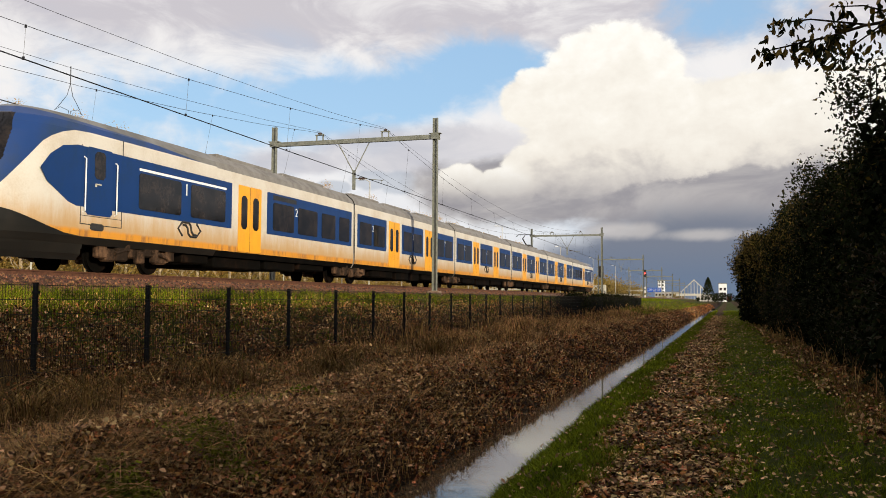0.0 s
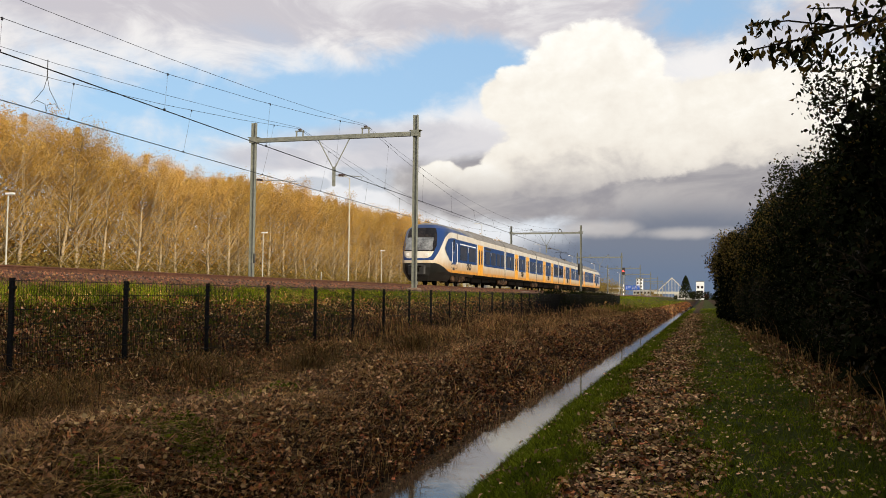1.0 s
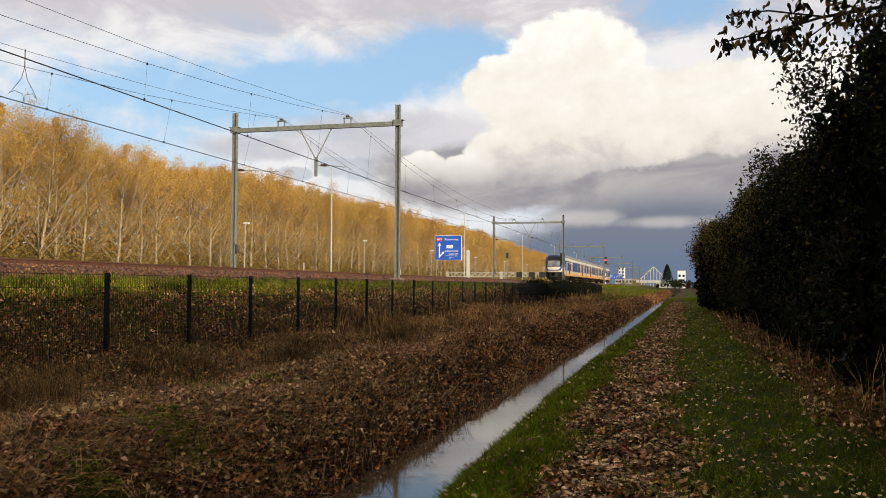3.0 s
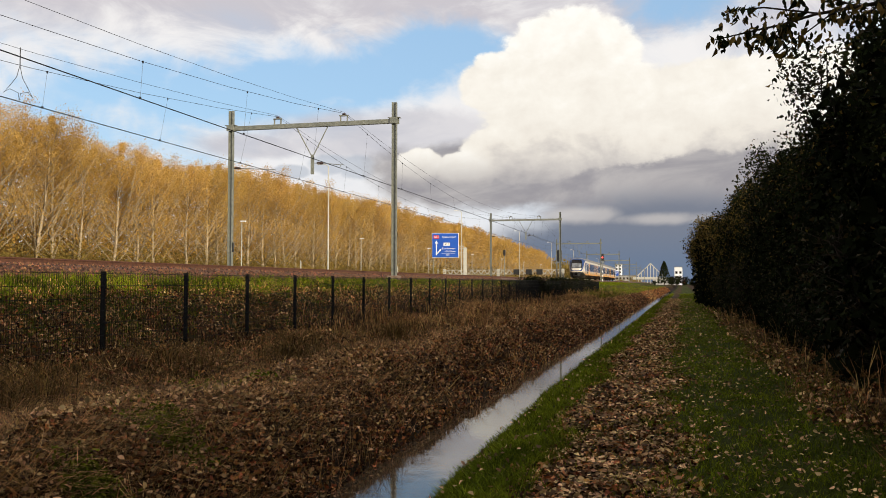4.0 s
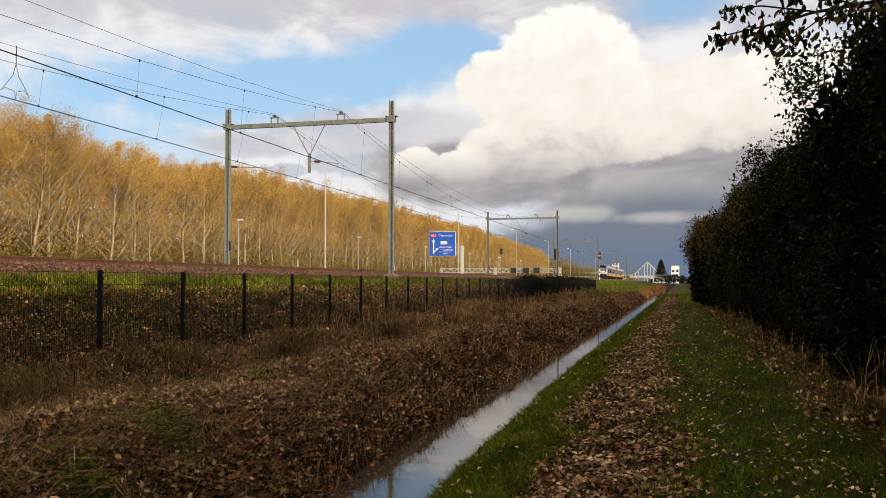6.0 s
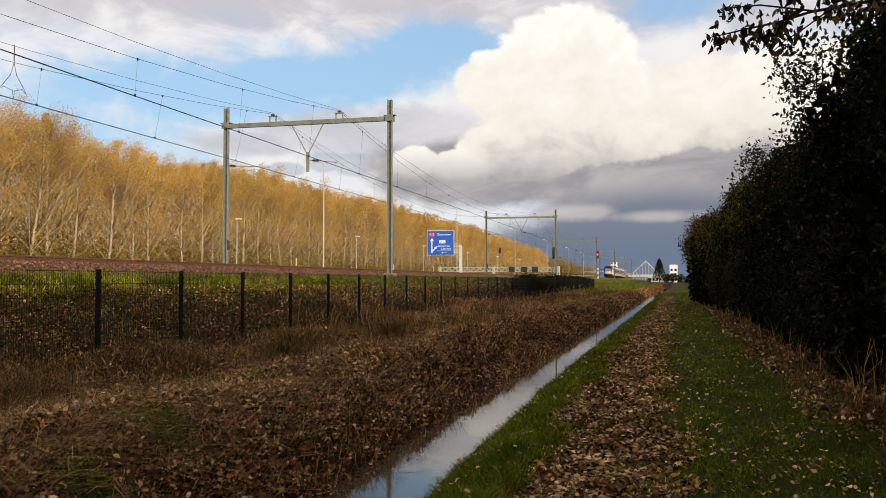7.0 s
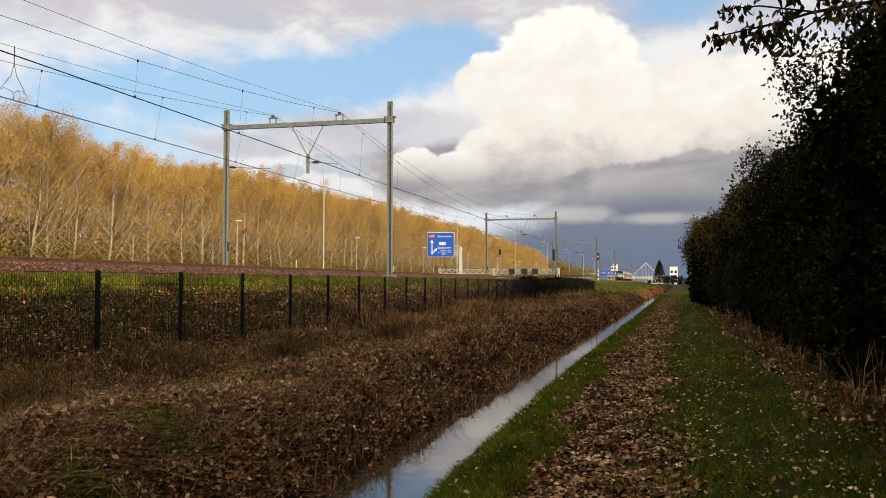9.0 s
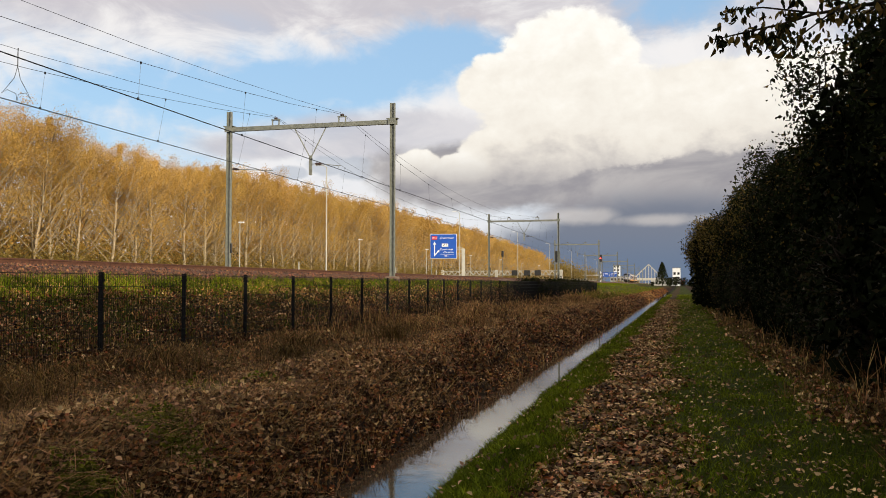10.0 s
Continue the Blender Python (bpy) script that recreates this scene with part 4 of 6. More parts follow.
def train():
    top = empty("train", pose(NEAR_TRACK, 14.36, RAIL), "dusty white, blue and yellow electric passenger train on the near track", "train")
    total = 2 * END_CAR + 4 * MID_CAR
    nose = nose_body(END_CAR - 0.09).data("end_car", BODY_SLOTS, True)
    mid = plain_body(0.09, MID_CAR - 0.09).data("middle_car", BODY_SLOTS)
    rng = random.Random(4)
    for end in (0, 1):
        at = pose(0, 0, 0) if end == 0 else pose(0, total, 0, 0, 0, 180)
        car = put("end_car", nose, None, top, at=at)
        for side in (-1, 1):
            put("window_band", on_side(side, [(1.90, 2.36), (2.12, 2.06), (2.8, 1.66), (3.1, 1.58), (10.25, 1.58), (10.25, 3.05), (3.1, 3.08), (2.6, 2.98), (2.2, 2.72)], 0.008), T_BLUE, car, "dark blue window band")
            put("cab_door", on_side(side, rect(3.42, 4.42, 1.40, 3.10, 0.08), 0.014), T_BLUE, car, "blue cab door")
            put("cab_door_window", on_side(side, rect(3.72, 4.12, 2.32, 3.02, 0.08), 0.022), T_GLASS, car)
            for y in (3.34, 4.52):
                s = Shape()
                x = side * (SIDE + 0.07)
                s.tube([(side * SIDE, y, 1.45), (x, y, 1.48), (x, y, 2.78), (side * SIDE, y, 2.82)], 0.018, 8)
                put("handrail", s, SIGN_WHITE, car)
            s = Shape()
            x = side * (SIDE + 0.03)
            s.box(min(x, side * SIDE), max(x, side * SIDE), 3.75, 3.8, 2.12, 2.2)
            s.box(min(x, x + 0.02), max(x, x + 0.02), 3.75, 3.95, 2.17, 2.2)
            put("door_handle", s, WHITE_STEEL, car)
            for y0, y1, z0, z1 in ((3.25, 3.27, 1.16, 3.12), (4.80, 4.82, 1.16, 3.46), (3.25, 4.82, 1.15, 1.17), (3.25, 4.82, 1.36, 1.375)):
                put("panel_joint", on_side(side, rect(y0, y1, z0, z1, 0.004), 0.006), BLACK, car)
            # flat black plate: the step hollow's shade is painted, not cut
            put("step_recess", on_side(side, rect(3.62, 4.12, 1.02, 1.20, 0.05), 0.005), BLACK, car)
            window(side, 5.5, 7.45, car)
            window(side, 7.95, 9.85, car)
            put("class_stripe", on_side(side, rect(5.5, 9.9, 2.78, 2.85, 0.01), 0.013), SIGN_WHITE, car, "white stripe over the windows")
            figure("1", side, 7.7, 2.5, 0.5, car)
            emblem(side, 7.9, car)
            door(side, 10.66, car)
            put("window_band", on_side(side, rect(12.58, 20.0, 1.58, 3.05, 0.03), 0.008), T_BLUE, car, "dark blue window band")
            for a, b in ((13.0, 14.6), (14.95, 16.6), (17.0, 18.3), (18.7, 19.75)):
                window(side, a, b, car)
            put("destination_display", on_side(side, rect(13.0, 14.8, 2.82, 2.98, 0.02), 0.014), BLACK, car)
            figure("2", side, 14.78, 2.5, 0.42, car)
            s = Shape()
            s.tube([(side * 0.62, 0.56, 1.88), (side * 0.62, 0.44, 1.88)], [0.11, 0.10], 12)
            put("headlamp", s, T_LAMP, car, "round headlamp")
        # black block in place of a hollow; its colour stands for the shade
        s = Shape()
        s.box(-0.56, 0.56, 0.30, 0.7, 0.60, 1.27, c=0.08)
        put("coupler_recess", s, BLACK, car)
        s = Shape()
        s.box(-0.2, 0.2, 0.0, 0.4, 0.82, 1.08, c=0.04)
        s.tube([(0, 0.6, 0.95), (0, 0.2, 0.95)], 0.09, 8)
        s.box(-0.34, 0.34, 0.18, 0.30, 1.12, 1.2, c=0.02)
        put("coupler", s, T_UNDER, car, "grey automatic coupler")
        s = Shape()
        s.tube([(0.05, 0.36, 2.12), (0.22, 0.60, 2.55), (0.48, 0.74, 2.75)], 0.014, 6)
        put("windscreen_wiper", s, BLACK, car)
        s = Shape()
        for a, b in ((10.4, 14.2), (15.0, 18.6)):
            s.box(-0.75, 0.75, a, b, 3.90, 4.07, c=0.04)
        put("roof_equipment", s, T_ROOF, car)
        bogie(5.75, car)
        s = Shape()
        for a, b, z in ((7.9, 9.3, 0.38), (9.6, 12.6, 0.30), (12.9, 15.2, 0.34), (15.5, 17.7, 0.42)):
            s.box(-1.2, 1.2, a, b, z, 0.68, c=0.04)
        put("underfloor_equipment", s, T_UNDER, car)
    for k in range(4):
        y = END_CAR + MID_CAR * k
        car = put("middle_car", mid, None, top, at=pose(0, y, 0))
        for side in (-1, 1):
            for a, b in ((0.35, 3.9), (6.05, 9.4), (11.55, 15.1)):
                put("window_band", on_side(side, rect(a, b, 1.58, 3.05, 0.03), 0.008), T_BLUE, car, "dark blue window band")
                w = (b - a - 0.75) / 2
                window(side, a + 0.25, a + 0.25 + w, car)
                window(side, b - 0.25 - w, b - 0.25, car)
                figure("2", side, (a + b) / 2, 2.5, 0.4, car)
            door(side, 4.22, car)
            door(side, 9.72, car)
            emblem(side, 7.7, car)
        s = Shape()
        for a, b in ((1.2, 4.6), (5.4, 9.2), (10.2, 14.0)):
            s.box(-0.75, 0.75, a, b, 3.90, 4.07, c=0.04)
        put("roof_equipment", s, T_ROOF, car)
        s = Shape()
        for a, b, z in ((2.6, 5.4, 0.34), (5.8, 9.4, 0.28), (9.9, 12.9, 0.36)):
            s.box(-1.2, 1.2, a, b, z, 0.68, c=0.04)
        put("underfloor_equipment", s, T_UNDER, car)
    for k in range(5):
        y = END_CAR + MID_CAR * k
        s = Shape()
        inner = [(x * 0.985, 0.66 + (z - 0.66) * 0.988) for x, z in section_ring(SECTION)]
        s.loft([[(x, y + d, z) for x, z in inner] for d in (-0.25, -0.12, 0.0, 0.12, 0.25)])
        put("gangway", s, T_ROOF, top, "grey gangway bellows")
        bogie(y, top)
    s = Shape()
    y = 63.0
    s.box(-0.6, 0.6, y - 0.5, y + 0.9, 4.06, 4.25, c=0.05)
    s.tube([(0, y + 0.7, 4.3), (0, y - 0.9, 4.75)], 0.05, 8)
    s.tube([(0, y - 0.9, 4.75), (0, y + 0.3, 5.18)], 0.035, 8)
    s.tube([(-0.85, y + 0.3, 5.05), (-0.6, y + 0.3, 5.2), (0.6, y + 0.3, 5.2), (0.85, y + 0.3, 5.05)], 0.03, 8)
    put("pantograph", s, BLACK, top, "raised black pantograph")
    return top


# ---- trees ----


def poplar(seed, tall, count, size, twigs=4):
    """Meshes of one slender autumn poplar: the woody frame and the thin golden crown."""
    rng = np.random.default_rng(seed)
    wood = Shape()
    lean = rng.normal(0, 0.025, 2)

    def stem(f):
        return np.array([lean[0] * tall * f + 0.25 * math.sin(f * 5 + seed), lean[1] * tall * f + 0.25 * math.cos(f * 4 + seed), tall * f])

    fork = seed % 3 == 0
    wood.tube([stem(f) for f in (0, 0.12, 0.3, 0.5, 0.7, 0.92)], [0.25, 0.20, 0.16, 0.12, 0.07, 0.02], 5)
    tips = []
    for k in range(30):
        f = 0.16 + 0.74 * (k + rng.random()) / 30
        a = k * 2.4 + rng.normal(0, 0.4)
        length = (2.2 + 3.4 * (1 - abs(f - 0.42) * 1.3)) * rng.uniform(0.7, 1.15)
        rise = rng.uniform(0.7, 1.35)
        p0 = stem(f)
        out = np.array([math.cos(a), math.sin(a), 0])
        p1 = p0 + out * length * 0.45 + np.array([0, 0, rise * length * 0.38])
        p2 = p0 + out * length * 0.75 + np.array([0, 0, rise * length * 0.85])
        p1[2], p2[2] = min(p1[2], tall * 0.95), min(p2[2], tall * rng.uniform(0.93, 1.0))
        r = 0.030 + 0.048 * (1 - f)
        wood.tube([p0, p1, p2], [r, r * 0.65, 0.012], 4)
        tips += [(p1, 0.9), (p2, 1.0), ((p1 + p2) / 2, 0.9)]
        for j in range(twigs):
            b = a + rng.normal(0, 0.9)
            q0 = p0 + (p2 - p0) * rng.uniform(0.3, 0.8)
            q1 = q0 + np.array([math.cos(b), math.sin(b), rng.uniform(0.5, 1.5)]) * length * 0.3
            wood.tube([q0, q1], [r * 0.5, 0.012], 3)
            tips.append((q1, 0.8))
    for f in (0.86, 0.92, 0.97, 1.0):
        tips += [(stem(f), 0.42)] * 3
    centres = np.array([t[0] for t in tips])
    spread = np.array([t[1] for t in tips])
    weight = 0.09 + (centres[:, 2] / tall) ** 1.7
    i = rng.choice(len(tips), count, p=weight / weight.sum())
    p = centres[i] + rng.normal(size=(count, 3)) * (spread[i] * np.interp(centres[i, 2] / tall, [0.4, 0.9], [0.60, 0.42]))[:, None]
    p[:, 2] = np.maximum(p[:, 2], 0.4)
    crown = quads("crown", leaves(rng, p, size, slim=0.62), [LEAF_GOLD])
    low = rng.normal(size=(count // 4, 3)) * np.array([2.0, 2.0, 1.7]) + np.array([0, 0, 1.8])
    low[:, 2] = np.abs(low[:, 2])
    brush = quads("undergrowth", leaves(rng, low, size * 1.5, slim=0.5), [LEAF_OLIVE])
    return wood.data("trunk", BARK_PALE, True), crown, brush


def poplars():
    kinds = [poplar(11 + k, 15.3 + 0.16 * k, 15000, 0.125) for k in range(5)]
    light = [poplar(31 + k, 15.2 + 0.2 * k, 3200, 0.28, 1) for k in range(3)]
    rng = random.Random(21)
    row = 0
    for x, first, step in ((-57.0, 30, 4.3), (-61.5, 32, 4.6), (-67.0, 34, 5.0)):
        y = first
        while y < 425:
            near = y < 190 and row == 0
            wood, crown, brush = rng.choice(kinds if near else light)
            scale = rng.uniform(0.965, 1.03) * float(np.interp(y, [40, 66, 76, 86, 100, 136, 270, 321, 395, 425], [1.0, 1.03, 1.02, 0.955, 1.01, 1.065, 1.08, 1.02, 0.96, 0.75]))
            m = pose(x + rng.uniform(-0.9, 0.9), y + rng.uniform(-1.0, 1.0), 0.45, 0, 0, rng.uniform(0, 360)) @ Matrix.Diagonal((scale, scale, scale, 1))
            t = empty("poplar_tree", m, "slender poplar with pale trunk and thin golden autumn leaves", "tree", "poplar row")
            put("trunk", wood, None, t)
            put("crown", crown, None, t)
            put("undergrowth", brush, None, t)
            y += step * rng.uniform(0.8, 1.2)
        row += 1


def thicket():
    """The dense brushwood between the trunks, too fine to tell apart."""
    rng = np.random.default_rng(19)
    n = 150000
    y = 5 + 440 * rng.random(n) ** 1.8
    x = rng.uniform(-74, -60, n)
    z = 0.5 + np.abs(rng.normal(0, 4.6, n))
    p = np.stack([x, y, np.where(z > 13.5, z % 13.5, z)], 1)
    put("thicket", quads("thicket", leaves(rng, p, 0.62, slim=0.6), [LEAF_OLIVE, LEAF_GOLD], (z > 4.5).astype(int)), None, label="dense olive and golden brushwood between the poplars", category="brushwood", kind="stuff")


def shrub(seed, tall, reach, count, size, autumn=0.0):
    """Meshes of one tall hedge shrub: stems and a dense ragged crown."""
    rng = np.random.default_rng(seed)
    wood = Shape()
    tips, sizes = [], []
    for k in range(11):
        a = k * 2.4 + rng.normal(0, 0.3)
        h = tall * rng.uniform(0.62, 0.98)
        out = reach * rng.uniform(0.25, 0.85)
        p = [np.array([math.cos(a) * 0.25, math.sin(a) * 0.25, 0.0])]
        for f in (0.3, 0.6, 0.85, 1.0):
            p.append(np.array([math.cos(a) * (0.25 + out * f ** 1.3), math.sin(a) * (0.25 + out * f ** 1.3), h * f]) + rng.normal(0, 0.10, 3))
        wood.tube(p, [0.05, 0.042, 0.03, 0.018, 0.006], 5)
        for j in range(22):
            f = rng.uniform(0.12, 1.0)
            q0 = p[min(4, int(f * 4))] * (1 - (f * 4) % 1) + p[min(4, int(f * 4) + 1)] * ((f * 4) % 1)
            d = np.array([math.cos(a) + rng.normal(0, 0.8), math.sin(a) + rng.normal(0, 0.8), rng.normal(0.4, 0.4)])
            q1 = q0 + d / np.linalg.norm(d) * rng.uniform(0.35, 0.8) * (1.15 - 0.4 * f)
            wood.tube([q0, q1], [0.012, 0.003], 3)
            tips += [q1, (q0 + q1) / 2]
            sizes += [0.19, 0.26]
    tips, sizes = np.array(tips), np.array(sizes)
    i = rng.integers(0, len(tips), count)
    p = tips[i] + np.clip(rng.normal(size=(count, 3)), -1.5, 1.5) * sizes[i][:, None]
    # Core leaves: oversized and near black, so the inside shade is in their colour.
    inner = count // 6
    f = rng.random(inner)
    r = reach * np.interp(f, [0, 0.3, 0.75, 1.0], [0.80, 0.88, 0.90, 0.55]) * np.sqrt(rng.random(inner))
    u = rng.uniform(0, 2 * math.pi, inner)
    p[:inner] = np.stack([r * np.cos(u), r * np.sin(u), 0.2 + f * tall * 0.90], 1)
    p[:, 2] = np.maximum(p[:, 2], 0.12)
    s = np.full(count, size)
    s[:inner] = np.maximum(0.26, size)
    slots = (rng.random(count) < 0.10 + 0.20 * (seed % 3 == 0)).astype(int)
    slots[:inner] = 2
    slots[(rng.random(count) < autumn * (0.4 + 0.6 * p[:, 2] / tall)) & (slots < 2)] = 3
    crown = quads("crown", leaves(rng, p, s, droop=0.5, slim=0.56), [LEAF_DARK, LEAF_RUSSET, LEAF_CORE_SHADE, LEAF_AUTUMN], slots)
    return wood.data("stem", BARK_DARK, True), crown


def hedge():
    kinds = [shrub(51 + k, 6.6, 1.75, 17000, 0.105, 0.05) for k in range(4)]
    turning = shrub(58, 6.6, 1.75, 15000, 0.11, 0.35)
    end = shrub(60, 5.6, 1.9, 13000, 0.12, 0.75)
    # Mostly unseen shrubs added for shade: behind the viewpoint and a back row.
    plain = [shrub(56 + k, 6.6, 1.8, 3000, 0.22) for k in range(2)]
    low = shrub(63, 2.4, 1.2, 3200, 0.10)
    rng = random.Random(3)
    y = -12.0
    while y < 112:
        for row, x in enumerate((3.45, 5.4)):
            # past y 62 only the hidden back row runs on, added for its shade
            if y > 62 and not row:
                continue
            f = 1.0 if y < 46 or y > 62 else 1.12
            wood, crown = rng.choice(plain) if row or y < 0 else rng.choice(kinds) if y < 30 else turning if y < 46 else end
            scale = rng.uniform(0.95, 1.06) * (1.0 if row else np.interp(y, [0, 8, 13, 18, 28, 40, 62], [0.95, 0.87, 0.81, 0.74, 0.735, 0.80, 0.86])) * f
            at = pose(x - (0.85 if y > 46 and not row else 0.0) + drift(y) + rng.uniform(-0.25, 0.25), y + rng.uniform(-0.3, 0.3) + row, 0.15, 0, 0, rng.uniform(0, 360)) @ Matrix.Diagonal((scale, scale, scale, 1))
            t = empty("hedge_shrub", at, "tall dense dark green hedge shrub beside the path, back ones added for shade", "shrub", "hedge")
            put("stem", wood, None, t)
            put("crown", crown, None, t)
        if 4 < y < 60:
            scale = rng.uniform(0.5, 0.95)
            at = pose(2.95 + drift(y) + rng.uniform(-0.15, 0.25), y + 1.2, 0.12, 0, 0, rng.uniform(0, 360)) @ Matrix.Diagonal((scale, scale, scale, 1))
            t = empty("low_shrub", at, "low dark undergrowth shrub at the hedge foot", "shrub", "hedge undergrowth")
            put("stem", low[0], None, t)
            put("crown", low[1], None, t)
        y += 2.6


def overhanging_tree():
    """A young tree in the hedge whose lowest bough hangs over the path."""
    rng = np.random.default_rng(77)
    t = empty("overhanging_tree", pose(4.6, 9.4, 0.2), "tree in the hedge with a drooping bough over the path", "tree")
    here = np.array([4.6, 9.4, 0.2])
    s = Shape()
    s.tube([(0, 0, 0), (-0.1, 0.05, 1.8), (-0.3, 0, 3.4), (-0.4, -0.1, 4.6), (-0.3, 0, 5.6)], [0.10, 0.085, 0.07, 0.045, 0.01], 8)
    put("trunk", s, BARK_DARK, t, smooth=True)
    boughs = [
        [(4.30, 9.4, 3.6), (3.3, 9.0, 4.15), (2.3, 8.7, 4.25), (1.65, 8.63, 4.15), (1.36, 8.64, 4.12), (1.08, 8.66, 4.05), (0.81, 8.67, 4.01), (0.60, 8.70, 3.98), (0.46, 8.75, 3.97)],
        [(1.62, 8.5, 4.13), (1.44, 8.35, 4.02), (1.21, 8.32, 3.85), (1.10, 8.38, 3.80), (0.99, 8.44, 3.71)],
        [(1.08, 8.66, 4.05), (1.02, 8.5, 3.93), (1.00, 8.47, 3.82)],
        [(1.40, 8.66, 4.13), (0.91, 8.64, 4.22), (0.66, 8.66, 4.22), (0.56, 8.73, 4.20)],
        [(1.75, 8.64, 4.16), (1.36, 8.65, 4.31), (1.10, 8.67, 4.33)],
        [(2.0, 8.66, 4.2), (1.8, 8.4, 4.05), (1.62, 8.3, 3.92)],
        [(2.3, 8.7, 4.25), (2.0, 8.9, 4.45), (1.6, 9.1, 4.55)],
        [(0.95, 8.66, 4.03), (0.88, 8.6, 3.94), (0.84, 8.55, 3.86)],
    ]
    places = []
    for i, b in enumerate(boughs):
        r = 0.022 if i == 0 else 0.008
        s = Shape()
        s.tube([np.array(p) - here for p in b], [max(0.003, r * (1 - k / len(b)) + 0.002) for k in range(len(b))], 6)
        put("bough", s, BARK_DARK, t, smooth=True)
        first = 4 if i == 0 else 1
        for k in range(first, len(b)):
            a, c = np.array(b[k - 1]), np.array(b[k])
            for f in rng.random(7 if i else 6):
                q = a + (c - a) * f
                for j in range(rng.integers(2, 6)):
                    places.append(q - here + rng.normal(0, 0.045, 3) + np.array([0, 0, -0.05]))
    places = np.array(places)
    slots = (rng.random(len(places)) < 0.42).astype(int)
    put("foliage", quads("foliage", leaves(rng, places, 0.09, droop=1.8, slim=0.46, full=True), [LEAF_DARK, LEAF_YELLOW], slots), None, t, "hanging dark and yellowing leaves")


LEAF_YELLOW = material("yellowing_leaf", (0.08, 0.055, 0.008), 0.6, 0.0, (0.17, 0.105, 0.015), 2.0, 3.0, island=0.4, through_light=0.3, spec=0.2)


# ---- ground cover ----


def spread(rng, n, low, high, near=5.0, far=90.0):
    """Places in a strip along the ditch, thinning out with distance in step with the view."""
    y = near * (far / near) ** rng.random(n)
    a = rng.uniform(low, high, n) + 0.13 * np.sin(y * 0.9 + 0.6) + 0.09 * np.sin(y * 2.3) + 0.05 * np.sin(y * 5.7) + rng.normal(0, 0.05, n)
    return a, y


def clumped(rng, a, y, keep=0.55, size=0.9):
    """Drops places in hollows of a wave pattern, so that growth stands in clumps."""
    w = np.sin(a * 3.1 / size + 1.7 * np.sin(y * 1.3 / size)) * np.sin(y * 2.3 / size + 1.1 * np.sin(a * 2.7)) + rng.normal(0, 0.45, len(a))
    m = w > np.quantile(w, 1 - keep)
    return a[m], y[m]


def world_points(a, y, lift=0.0):
    return np.stack([a + shift(a, y), y, height(a, y) + lift], 1)


def litter_on(name, seed, n, low, high, size, mat, label, lift=0.015, flat=0.72, near=5.0, far=90.0, keep=1.0, patch=0.9):
    rng = np.random.default_rng(seed)
    a, y = spread(rng, n, low, high, near, far)
    if keep < 1:
        a, y = clumped(rng, a, y, keep, patch)
    p = world_points(a, y)
    p[:, 2] += lift * rng.uniform(0.3, 1.8, len(a))
    s = size * (0.8 + 0.012 * np.clip(y, 0, 60))
    put(name, quads(name, leaves(rng, p, s, flat=flat, slim=0.66, full=True), [mat]), None, label=label, category="leaf litter", kind="stuff")


def grass_on(name, seed, n, low, high, tall, wide, mat, label, lean=0.35, keep=1.0, near=5.0, far=90.0, arch=False, patch=0.9):
    rng = np.random.default_rng(seed)
    a, y = spread(rng, n, low, high, near, far)
    if keep < 1:
        a, y = clumped(rng, a, y, keep, patch)
    p = world_points(a, y, -0.01)
    w = wide * (0.7 + 0.03 * np.clip(y, 0, 80))
    h = np.full(len(a), tall)
    t = rng.uniform(0, 2 * math.pi, len(a))
    u = rng.uniform(0, 2 * math.pi, len(a))
    h = h * rng.uniform(0.45, 1.3, len(a))
    k = lean * rng.uniform(0.3, 1.4, len(a)) * h
    side = np.stack([np.cos(t), np.sin(t), 0 * t], 1) * (w * 0.5)[:, None]
    way = np.stack([np.cos(u), np.sin(u), 0 * u], 1)
    up = np.array([0, 0, 1.0])
    mid = p + way * (k * 0.35)[:, None] + up * (h * 0.6)[:, None]
    drop = 0.62 if arch else 1.0
    tip = p + way * (k * (1.6 if arch else 1.0))[:, None] + up * (h * (drop if arch else 1.0))[:, None]
    q1 = np.stack([p - side, p + side, mid + side * 0.8, mid - side * 0.8], 1)
    q2 = np.stack([mid - side * 0.8, mid + side * 0.8, tip + side * 0.12, tip - side * 0.12], 1)
    both = np.empty((2 * len(a), 4, 3))
    both[0::2], both[1::2] = q1, q2
    put(name, quads(name, both, [mat]), None, label=label, category="grass", kind="stuff")


